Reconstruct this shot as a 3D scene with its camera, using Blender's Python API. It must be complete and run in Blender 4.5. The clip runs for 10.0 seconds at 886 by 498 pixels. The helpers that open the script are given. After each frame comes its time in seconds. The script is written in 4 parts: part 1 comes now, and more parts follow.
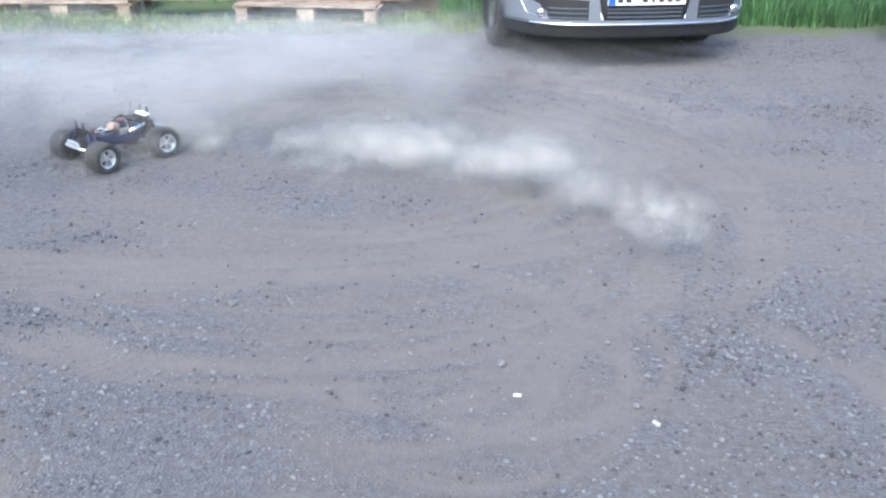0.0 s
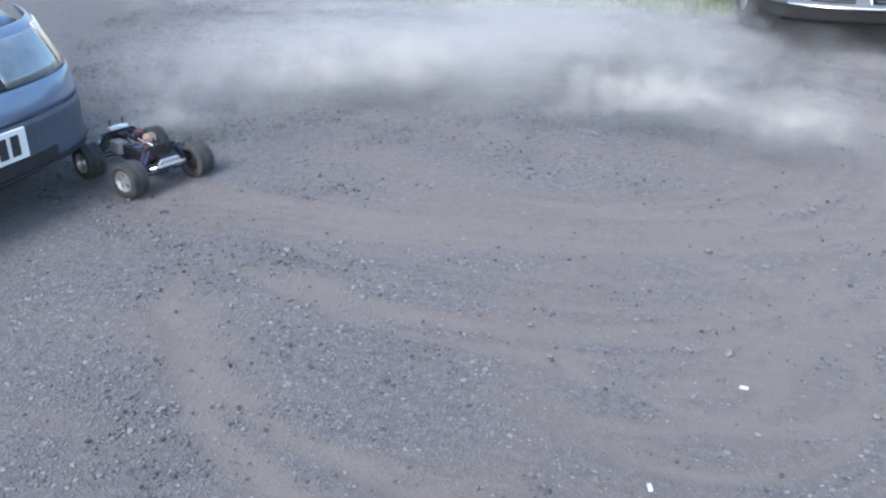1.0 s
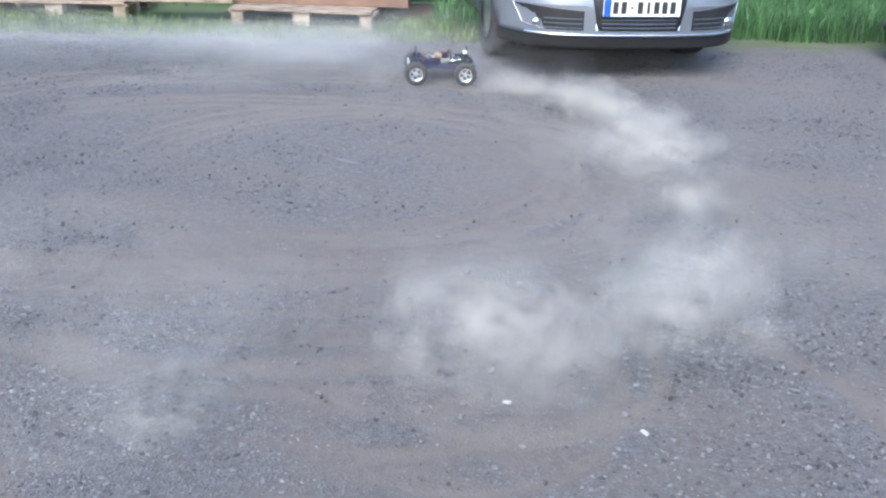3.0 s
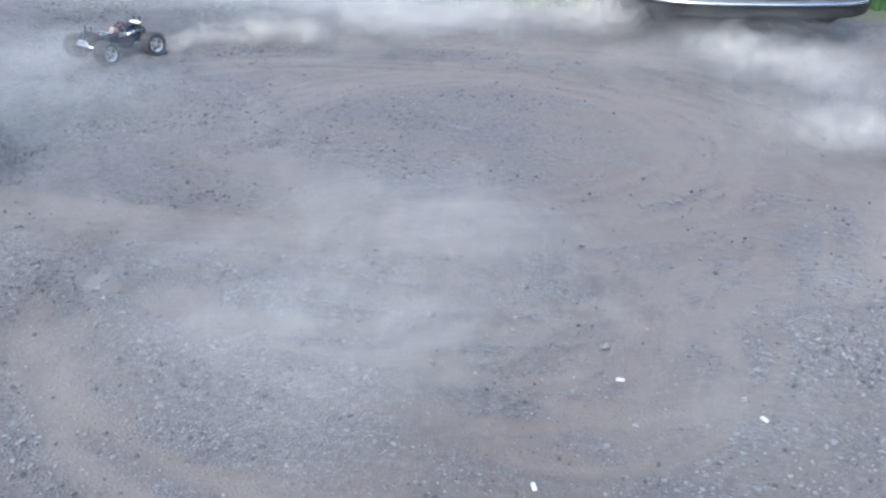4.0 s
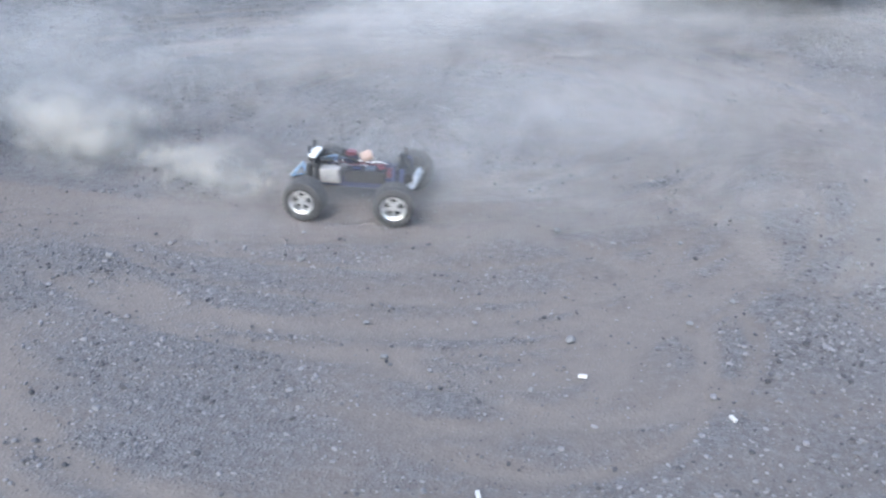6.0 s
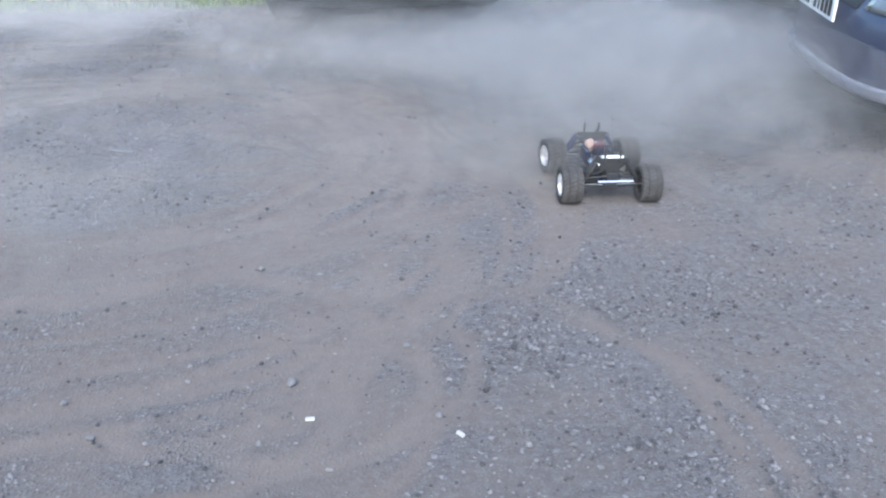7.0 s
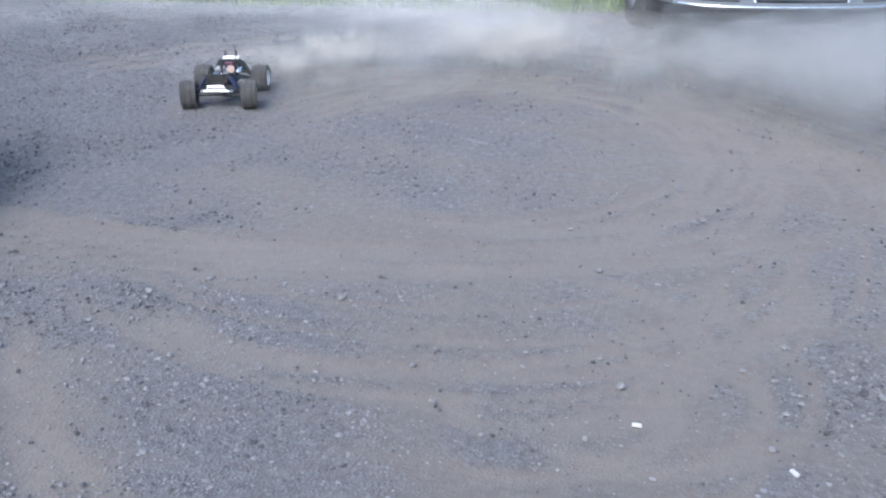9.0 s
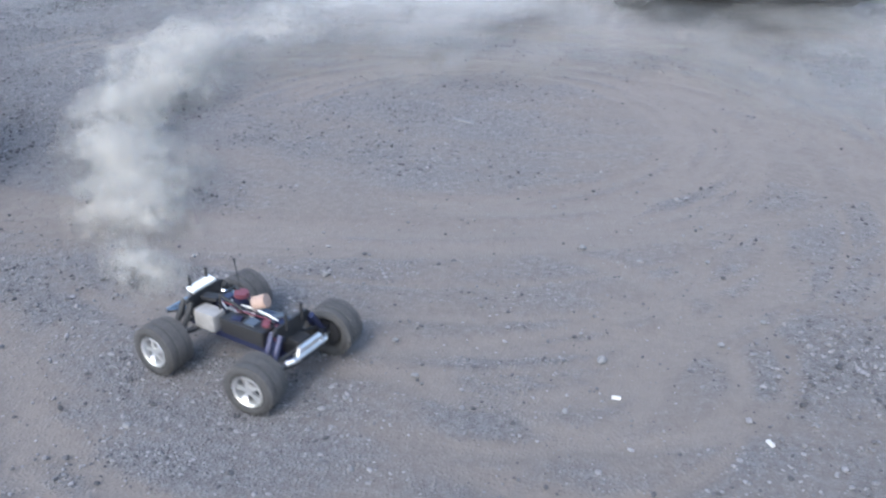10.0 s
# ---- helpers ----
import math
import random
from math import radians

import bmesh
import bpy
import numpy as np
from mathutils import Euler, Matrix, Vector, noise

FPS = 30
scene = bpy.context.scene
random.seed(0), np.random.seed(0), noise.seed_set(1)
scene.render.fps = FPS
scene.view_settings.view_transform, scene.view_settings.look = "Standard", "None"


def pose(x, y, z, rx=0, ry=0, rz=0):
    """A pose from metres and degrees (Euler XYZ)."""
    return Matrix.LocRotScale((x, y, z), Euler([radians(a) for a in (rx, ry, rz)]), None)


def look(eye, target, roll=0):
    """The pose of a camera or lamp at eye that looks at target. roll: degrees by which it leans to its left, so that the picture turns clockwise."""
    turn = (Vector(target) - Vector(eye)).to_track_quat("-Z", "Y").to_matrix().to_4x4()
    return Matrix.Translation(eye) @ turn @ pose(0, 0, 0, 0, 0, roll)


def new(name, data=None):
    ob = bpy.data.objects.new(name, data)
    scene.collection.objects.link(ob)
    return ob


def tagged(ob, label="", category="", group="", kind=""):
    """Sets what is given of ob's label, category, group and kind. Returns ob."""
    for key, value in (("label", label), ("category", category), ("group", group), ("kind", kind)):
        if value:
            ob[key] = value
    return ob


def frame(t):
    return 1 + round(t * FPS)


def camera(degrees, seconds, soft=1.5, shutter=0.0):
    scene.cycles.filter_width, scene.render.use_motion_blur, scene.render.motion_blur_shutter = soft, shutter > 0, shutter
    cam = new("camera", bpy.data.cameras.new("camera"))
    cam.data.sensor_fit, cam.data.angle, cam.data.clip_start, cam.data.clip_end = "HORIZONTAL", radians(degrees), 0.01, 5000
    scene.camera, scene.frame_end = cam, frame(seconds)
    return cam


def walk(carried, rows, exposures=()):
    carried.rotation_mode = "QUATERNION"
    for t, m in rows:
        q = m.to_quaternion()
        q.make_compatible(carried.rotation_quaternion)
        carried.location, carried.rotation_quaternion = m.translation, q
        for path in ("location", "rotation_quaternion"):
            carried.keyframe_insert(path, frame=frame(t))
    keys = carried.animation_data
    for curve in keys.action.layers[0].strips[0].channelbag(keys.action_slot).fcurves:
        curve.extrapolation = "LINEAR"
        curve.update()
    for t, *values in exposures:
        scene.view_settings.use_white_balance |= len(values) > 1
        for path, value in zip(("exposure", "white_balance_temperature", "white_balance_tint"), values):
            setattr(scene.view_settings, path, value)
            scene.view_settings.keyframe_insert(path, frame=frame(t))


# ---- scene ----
cam = camera(52.5, 10.0, 2.2, 0.12)

PATH = [
    (0, (0.012, -0.001, 1.409), (0.016, 1.82, 0.583), 0.2),
    (0.2, (0.042, 0.003, 1.422), (-0.046, 1.819, 0.59), -0.5),
    (0.5, (-0.019, -0.022, 1.398), (-0.269, 1.776, 0.559), -0.8),
    (0.7, (-0.009, -0.016, 1.413), (-0.387, 1.748, 0.551), -1.1),
    (1, (-0.041, -0.037, 1.395), (-0.501, 1.704, 0.525), -0.4),
    (1.2, (-0.008, -0.026, 1.397), (-0.486, 1.702, 0.511), -0.5),
    (1.5, (0.013, -0.024, 1.416), (-0.331, 1.725, 0.51), -0.2),
    (1.8, (0.073, -0.019, 1.413), (-0.099, 1.759, 0.514), -0.3),
    (2, (0.037, -0.012, 1.403), (-0.005, 1.782, 0.52), 0.9),
    (2.2, (0.018, -0.011, 1.401), (0.069, 1.797, 0.548), 1.4),
    (3.3, (0.003, -0.009, 1.413), (-0.006, 1.819, 0.602), 1.4),
    (3.5, (-0.004, 0.001, 1.406), (-0.066, 1.828, 0.595), 0.7),
    (3.8, (-0.022, 0.003, 1.414), (-0.164, 1.807, 0.563), 0.7),
    (4, (-0.033, 0.009, 1.405), (-0.234, 1.794, 0.525), 0.8),
    (4.5, (-0.031, 0.021, 1.405), (-0.37, 1.766, 0.487), -0.0),
    (5, (-0.01, 0.033, 1.4), (-0.351, 1.772, 0.471), -0.2),
    (5.5, (0.023, 0.068, 1.379), (-0.225, 1.814, 0.438), -0.4),
    (5.8, (0.079, 0.121, 1.391), (-0.173, 1.87, 0.454), -0.6),
    (6, (0.144, 0.174, 1.378), (-0.109, 1.928, 0.451), -0.8),
    (6.2, (0.21, 0.21, 1.376), (0.097, 1.982, 0.456), -0.4),
    (7.3, (0.099, 0.251, 1.41), (0.546, 1.987, 0.523), 1.2),
    (7.5, (0.092, 0.253, 1.408), (0.495, 1.998, 0.516), 1.5),
    (7.8, (0.098, 0.259, 1.433), (0.442, 2.002, 0.515), 1.1),
    (8, (0.071, 0.252, 1.411), (0.359, 2.015, 0.511), 1.1),
    (8.3, (0.013, 0.252, 1.42), (0.075, 2.043, 0.532), 0.1),
    (8.5, (-0.004, 0.221, 1.417), (-0.092, 2.02, 0.55), 0.1),
    (9, (0.016, 0.209, 1.413), (-0.252, 1.984, 0.531), -0.2),
    (9.5, (0.022, 0.198, 1.412), (-0.255, 1.97, 0.527), -0.5),
    (10, (0.044, 0.189, 1.399), (-0.202, 1.951, 0.485), -0.0),
]
walk(cam, [(t, look(e, g, r)) for t, e, g, r in PATH], [(0, 1.6, 5780, 5), (0.5, 1.48, 5780, 5), (1.0, 1.38, 5780, 5), (10, 1.38, 5780, 5)])

# ---- world and light: open shade under a bright, hazy sky ----
scene.cycles.transparent_max_bounces = 256
world = bpy.data.worlds.new("sky")
scene.world = world
world.use_nodes = True
wt = world.node_tree
sky = wt.nodes.new("ShaderNodeTexSky")
sky.sky_type, sky.sun_disc = "NISHITA", False
sky.sun_elevation, sky.sun_rotation = radians(42), radians(200)
sky.dust_density, sky.air_density = 3.0, 1.2
wt.links.new(sky.outputs[0], wt.nodes["Background"].inputs[0])
wt.nodes["Background"].inputs[1].default_value = 0.15
sun = new("sun", bpy.data.lights.new("sun", "SUN"))
sun.data.energy, sun.data.angle, sun.data.color = 1.0, radians(25), (1.0, 0.96, 0.92)
sun.matrix_world = look((-3, -9, 11), (0, 0, 0))


# ---- materials ----
def material(name, color, rough=0.6, metal=0.0, vary=0.15, scale=20.0, bump=0.0, bscale=60.0, spec=0.5, island=0.0, objvar=0.0, second=None, stain=3.0):
    """Grain and stains at two scales over a base colour."""
    m = bpy.data.materials.new(name)
    m.use_nodes = True
    t = m.node_tree
    n, l = t.nodes, t.links
    b = n["Principled BSDF"]
    b.inputs["Roughness"].default_value, b.inputs["Metallic"].default_value = rough, metal
    b.inputs["Specular IOR Level"].default_value = spec
    co = n.new("ShaderNodeTexCoord")
    n1, n2 = n.new("ShaderNodeTexNoise"), n.new("ShaderNodeTexNoise")
    n1.inputs["Scale"].default_value, n1.inputs["Detail"].default_value = scale, 6
    n2.inputs["Scale"].default_value, n2.inputs["Detail"].default_value = stain, 4
    for q in (n1, n2):
        l.new(co.outputs["Object"], q.inputs["Vector"])
    add = n.new("ShaderNodeMath")
    add.operation = "ADD"
    l.new(n1.outputs[0], add.inputs[0])
    l.new(n2.outputs[0], add.inputs[1])
    value = add.outputs[0]
    if island or objvar:
        src = n.new("ShaderNodeNewGeometry").outputs["Random Per Island"] if island else n.new("ShaderNodeObjectInfo").outputs["Random"]
        mul = n.new("ShaderNodeMath")
        mul.operation = "MULTIPLY_ADD"
        mul.inputs[1].default_value = island or objvar
        l.new(src, mul.inputs[0])
        l.new(value, mul.inputs[2])
        sub = n.new("ShaderNodeMath")
        sub.operation = "SUBTRACT"
        sub.inputs[1].default_value = (island or objvar) / 2
        l.new(mul.outputs[0], sub.inputs[0])
        value = sub.outputs[0]
    ramp = n.new("ShaderNodeMapRange")
    ramp.inputs["From Min"].default_value, ramp.inputs["From Max"].default_value = 0.6, 1.4
    l.new(value, ramp.inputs["Value"])
    mix = n.new("ShaderNodeMix")
    mix.data_type = "RGBA"
    lo = [c * (1 - vary) for c in color]
    hi = [min(1, c * (1 + vary)) for c in (second or color)]
    mix.inputs[6].default_value, mix.inputs[7].default_value = (*lo, 1), (*hi, 1)
    l.new(ramp.outputs[0], mix.inputs[0])
    l.new(mix.outputs[2], b.inputs["Base Color"])
    if bump:
        bn = n.new("ShaderNodeTexNoise")
        bn.inputs["Scale"].default_value, bn.inputs["Detail"].default_value = bscale, 5
        l.new(co.outputs["Object"], bn.inputs["Vector"])
        bu = n.new("ShaderNodeBump")
        bu.inputs["Strength"].default_value, bu.inputs["Distance"].default_value = bump, 0.01
        l.new(bn.outputs[0], bu.inputs["Height"])
        l.new(bu.outputs[0], b.inputs["Normal"])
    return m


def coat(m, amount=0.6):
    b = m.node_tree.nodes["Principled BSDF"]
    b.inputs["Coat Weight"].default_value, b.inputs["Coat Roughness"].default_value = amount, 0.06
    return m


SILVER = coat(material("silver_paint", (0.215, 0.235, 0.28), 0.38, 0.5, 0.06, 8))
BLUE = coat(material("slate_blue_paint", (0.14, 0.19, 0.29), 0.3, 0.3, 0.08, 8))
NAVY = coat(material("navy_paint", (0.045, 0.055, 0.10), 0.35, 0.3, 0.08, 8))
DARK = coat(material("charcoal_paint", (0.03, 0.032, 0.04), 0.35, 0.3, 0.08, 8))
BLACK = material("black_plastic", (0.018, 0.018, 0.021), 0.55, 0, 0.3, 60, 0.1, 300)
TRIM = material("grey_plastic_trim", (0.062, 0.077, 0.105), 0.5, 0, 0.25, 40, 0.1, 300)
STRIP = material("pale_bumper_strip", (0.17, 0.18, 0.23), 0.35, 0.1, 0.1, 30)
CHROME = material("chrome", (0.75, 0.76, 0.78), 0.14, 1.0, 0.12, 40)
BRIGHT = material("polished_aluminium", (0.7, 0.7, 0.72), 0.28, 0.8, 0.08, 40)
WHITE = material("white_plastic", (0.78, 0.78, 0.78), 0.4, 0, 0.06, 30)
TREAD = material("dusty_tread", (0.05, 0.049, 0.052), 0.95, 0, 0.3, 40, 0.3, 200, second=(0.085, 0.08, 0.08))
RUBBER = material("dusty_rubber", (0.022, 0.022, 0.026), 0.85, 0, 0.4, 30, 0.3, 200, second=(0.045, 0.044, 0.046))
GLASS = material("car_glass", (0.02, 0.024, 0.028), 0.05, 0, 0.1, 5, spec=0.8)
LENS = coat(material("lamp_lens", (0.22, 0.24, 0.26), 0.15, 0.5, 0.35, 14), 1.0)
SIGNAL = coat(material("turn_signal_lens", (0.62, 0.42, 0.36), 0.2, 0, 0.1, 60), 1.0)
PAPER = material("dirty_white_paper", (0.46, 0.45, 0.45), 0.8, 0, 0.12, 60)
PLATE = material("plate_white", (0.78, 0.79, 0.80), 0.4, 0, 0.05, 20)
INK = material("plate_ink", (0.03, 0.03, 0.035), 0.5)
EUBLUE = material("plate_blue", (0.02, 0.10, 0.45), 0.4)
DKBLUE = coat(material("dark_blue_anodised", (0.025, 0.03, 0.075), 0.35, 0.4, 0.3, 60), 0.3)
RED = material("faded_red_plastic", (0.12, 0.035, 0.05), 0.5, 0, 0.2, 60)
TAN = material("tan_plastic", (0.34, 0.24, 0.20), 0.5, 0, 0.2, 60)
BEIGE = material("milky_fuel_tank", (0.25, 0.24, 0.24), 0.4, 0, 0.2, 60)
STEEL = material("machined_steel", (0.45, 0.45, 0.47), 0.3, 0.9, 0.2, 80)
WOOD = material("weathered_pine", (0.25, 0.185, 0.135), 0.8, 0, 0.3, 9, 0.3, 60, objvar=0.8, second=(0.38, 0.305, 0.245))
PLANK = material("reddish_plank", (0.21, 0.13, 0.095), 0.75, 0, 0.25, 9, 0.3, 60, objvar=0.5)
SHEET = material("milky_plastic_sheet", (0.55, 0.60, 0.68), 0.25, 0, 0.12, 6)
STONE = material("gravel_stone", (0.07, 0.069, 0.077), 0.85, 0, 0.3, 60, 0.2, 300, island=1.0, second=(0.155, 0.151, 0.162))
PALESTONE = material("pale_stone", (0.16, 0.16, 0.17), 0.85, 0, 0.2, 80, 0.2, 300)
BLADE = material("grass_blade", (0.032, 0.085, 0.032), 0.6, 0, 0.4, 4, island=0.7, second=(0.08, 0.18, 0.065))
WEED = material("yellow_green_weed", (0.075, 0.125, 0.03), 0.6, 0, 0.4, 4, island=0.7, second=(0.16, 0.22, 0.065))

# bare dusty tracks worn by the laps: centre, half axes, turn, half width, from, to (degrees)
TRACKS = [
    (0.02, 2.15, 0.42, 0.36, 0, 0.05, -120, 60, 2), (-0.35, 2.25, 1.05, 0.72, -20, 0.05, -170, -40, 2), (0.1, 2.3, 0.5, 0.42, 10, 0.035, -150, 80, 4),
    (-0.35, 4.15, 1.02, 1.02, 0, 0.035, -110, 175, 9), (-0.75, 4.45, 1.55, 0.85, -8, 0.03, -30, 170, 9), (-0.4, 3.1, 1.1, 0.7, 5, 0.03, -160, 10, 8),
    (-0.9, 3.75, 2.0, 0.85, 0, 0.035, -160, -20, 9), (0.15, 3.9, 1.05, 1.45, 15, 0.03, -80, 60, 7),
    (-0.9, 5.1, 2.0, 0.95, 0, 0.035, -10, 190, 7), (0.5, 2.0, 0.75, 0.9, 0, 0.035, -60, 70, 3),
]
_spread = random.Random(21)
TRACKS = [(cx + _spread.uniform(-0.2, 0.2) * (n > 1), cy + _spread.uniform(-0.2, 0.2) * (n > 1), a * _spread.uniform(0.9, 1.12) if n > 1 else a, b * _spread.uniform(0.9, 1.12) if n > 1 else b, turn, w * _spread.uniform(0.5, 1.3), lo, hi)
          for cx, cy, a, b, turn, w, lo, hi, n in TRACKS for _ in range(n)]


def track_amount(x, y):
    """0 on loose gravel, 1 in the middle of a worn track."""
    best = np.zeros_like(x)
    for cx, cy, a, b, turn, w, lo, hi in TRACKS:
        c, s = math.cos(radians(turn)), math.sin(radians(turn))
        u, v = ((x - cx) * c + (y - cy) * s) / a, (-(x - cx) * s + (y - cy) * c) / b
        r = np.hypot(u, v)
        d = np.abs(r - 1) * 2 / (1 / a + 1 / b)
        ang = np.degrees(np.arctan2(v, u))
        ang = np.where(ang < lo, ang + 360, ang)
        k = np.clip(1.5 - d / w, 0, 1) ** 1.5 * np.clip((hi - ang) / 25, 0, 1) * np.clip((ang - lo) / 25, 0, 1)
        best = np.maximum(best, k)
    return best


# heaps of loose stones and bare dirt patches: x, y, radius
HEAPS = [
    (-0.67, 1.83, 0.13), (-1.3, 2.52, 0.2), (-0.7, 2.1, 0.12), (-0.1, 2.19, 0.16), (-0.85, 1.66, 0.16), (-0.95, 2.4, 0.18), (-0.6, 2.55, 0.2),
    (-0.55, 3.57, 0.22), (-1.1, 1.47, 0.25), (-1.8, 2.1, 0.32), (0.0, 1.98, 0.1), (0.63, 2.25, 0.1), (1.45, 2.6, 0.4), (0.95, 2.35, 0.22),
    (0.94, 3.49, 0.2), (1.35, 1.65, 0.3), (-3.0, 4.7, 0.8), (-1.06, 4.62, 0.3), (-0.25, 4.2, 0.3), (-2.3, 3.6, 0.4), (2.0, 4.9, 0.6),
]
BARE = [
    (-1.75, 2.9, 0.28), (-1.1, 2.97, 0.28), (-0.62, 3.14, 0.28), (-0.33, 2.47, 0.14), (0.1, 2.48, 0.15), (0.4, 2.15, 0.12), (-0.05, 1.8, 0.12),
    (0.25, 1.87, 0.1), (-0.5, 1.64, 0.12), (1.0, 4.15, 0.35), (0.35, 3.9, 0.3), (-0.5, 5.0, 0.3), (-1.38, 5.24, 0.3), (-1.15, 2.1, 0.15),
    (0.0, 3.35, 0.3), (0.26, 2.75, 0.15), (1.28, 3.66, 0.25), (0.5, 4.46, 0.3), (0.77, 2.05, 0.1),
]


def looseness(x, y, wear):
    """0 on packed dirt, 1 where loose stones lie thick."""
    k = np.array([0.55 * noise.noise((a * 1.5, b * 2.4, 7)) + 0.4 * noise.noise((a * 5, b * 8, 2)) + 0.25 * noise.noise((a * 15, b * 19, 5)) for a, b in zip(x.ravel(), y.ravel())]).reshape(x.shape)
    for a, b, r in HEAPS:
        k = k + 0.34 * np.exp(-((x - a) ** 2 / 2 + (y - b) ** 2) / r ** 2)
    for a, b, r in BARE:
        k = k - 0.26 * np.exp(-((x - a) ** 2 / 2 + (y - b) ** 2) / r ** 2)
    side = np.clip((-x - 1.2) / 1.2, 0, 1) * 0.2 + np.clip((y - 5.2) / 1.5, 0, 1) * 0.25
    return np.clip(0.4 + side + 0.8 * k - 0.5 * wear, 0, 1)


def ground_material():
    m = bpy.data.materials.new("gravel_lot_and_meadow")
    m.use_nodes = True
    t = m.node_tree
    n, l = t.nodes, t.links
    b = n["Principled BSDF"]
    b.inputs["Roughness"].default_value = 0.93
    b.inputs["Specular IOR Level"].default_value = 0.3
    b.inputs["Sheen Weight"].default_value, b.inputs["Sheen Roughness"].default_value = 0.15, 0.4
    b.inputs["Sheen Tint"].default_value = (0.9, 0.84, 0.82, 1)
    co = n.new("ShaderNodeTexCoord").outputs["Object"]

    def tex(scale, detail=6, rough=0.6):
        q = n.new("ShaderNodeTexNoise")
        q.inputs["Scale"].default_value, q.inputs["Detail"].default_value, q.inputs["Roughness"].default_value = scale, detail, rough
        l.new(co, q.inputs["Vector"])
        return q.outputs[0]

    def rng(v, a, c, lo=0.0, hi=1.0):
        q = n.new("ShaderNodeMapRange")
        for k, x in zip(("From Min", "From Max", "To Min", "To Max"), (a, c, lo, hi)):
            q.inputs[k].default_value = x
        l.new(v, q.inputs["Value"])
        return q.outputs[0]

    def op(kind, a, c):
        q = n.new("ShaderNodeMath")
        q.operation = kind
        for i, x in enumerate((a, c)):
            if isinstance(x, (int, float)):
                q.inputs[i].default_value = x
            else:
                l.new(x, q.inputs[i])
        return q.outputs[0]

    def mix(f, a, c):
        q = n.new("ShaderNodeMix")
        q.data_type = "RGBA"
        for i, x in ((0, f), (6, a), (7, c)):
            if isinstance(x, tuple):
                q.inputs[i].default_value = (*x, 1)
            else:
                l.new(x, q.inputs[i])
        return q.outputs[2]

    fine, mid, big = tex(130, 5, 0.7), tex(34, 6, 0.65), tex(1.3, 5)
    vor = n.new("ShaderNodeTexVoronoi")
    vor.inputs["Scale"].default_value = 100
    l.new(co, vor.inputs["Vector"])
    cell = n.new("ShaderNodeSeparateColor")
    l.new(vor.outputs["Color"], cell.inputs[0])
    grit = op("MULTIPLY", cell.outputs[0], rng(vor.outputs["Distance"], 0.6, 0.1))
    gravel = mix(rng(op("ADD", mid, op("MULTIPLY", fine, 0.8)), 0.6, 1.2), (0.045, 0.044, 0.05), (0.158, 0.154, 0.165))
    gravel = mix(rng(grit, 0.5, 1.0, 0, 0.6), gravel, (0.32, 0.32, 0.34))
    dirt = mix(rng(op("ADD", fine, mid), 0.7, 1.3), (0.09, 0.078, 0.074), (0.158, 0.14, 0.134))
    dirt = mix(rng(grit, 0.8, 1.0, 0, 0.45), dirt, (0.30, 0.295, 0.30))
    stretch = n.new("ShaderNodeMapping")
    stretch.inputs["Scale"].default_value = (0.9, 3.0, 1.0)
    stretch.inputs["Rotation"].default_value = (0, 0, radians(8))
    l.new(co, stretch.inputs["Vector"])
    streak = n.new("ShaderNodeTexNoise")
    streak.inputs["Scale"].default_value, streak.inputs["Detail"].default_value, streak.inputs["Distortion"].default_value = 1.6, 7, 0.7
    l.new(stretch.outputs[0], streak.inputs["Vector"])
    dirt = mix(rng(big, 0.35, 0.65), dirt, mix(mid, (0.095, 0.083, 0.079), (0.16, 0.141, 0.134)))
    loose = n.new("ShaderNodeAttribute")
    loose.attribute_name = "loose"
    patch = rng(op("ADD", loose.outputs["Fac"], op("ADD", op("MULTIPLY", op("SUBTRACT", streak.outputs[0], 0.5), 1.1), op("MULTIPLY", op("SUBTRACT", mid, 0.5), 0.7))), 0.12, 0.68)
    worn = n.new("ShaderNodeAttribute")
    worn.attribute_name = "wear"
    track = rng(op("ADD", op("MULTIPLY", worn.outputs["Fac"], 0.95), op("MULTIPLY", op("SUBTRACT", streak.outputs[0], 0.5), 2.2)), 0.2, 1.0, 0, 0.5)
    lot = mix(track, mix(patch, dirt, gravel), mix(fine, (0.125, 0.108, 0.1), (0.188, 0.166, 0.155)))
    sep = n.new("ShaderNodeSeparateXYZ")
    l.new(co, sep.inputs[0])
    edge = rng(op("ADD", sep.outputs[1], op("MULTIPLY", tex(1.7, 5), 1.4)), 7.85, 8.35)
    soil = mix(mid, (0.05, 0.075, 0.022), (0.11, 0.15, 0.05))
    l.new(mix(edge, lot, soil), b.inputs["Base Color"])
    bump = n.new("ShaderNodeBump")
    bump.inputs["Distance"].default_value = 0.012
    l.new(rng(patch, 0.0, 1.0, 0.35, 0.85), bump.inputs["Strength"])
    l.new(op("ADD", op("MULTIPLY", fine, 0.5), op("ADD", mid, op("MULTIPLY", grit, 0.8))), bump.inputs["Height"])
    l.new(bump.outputs[0], b.inputs["Normal"])
    return m


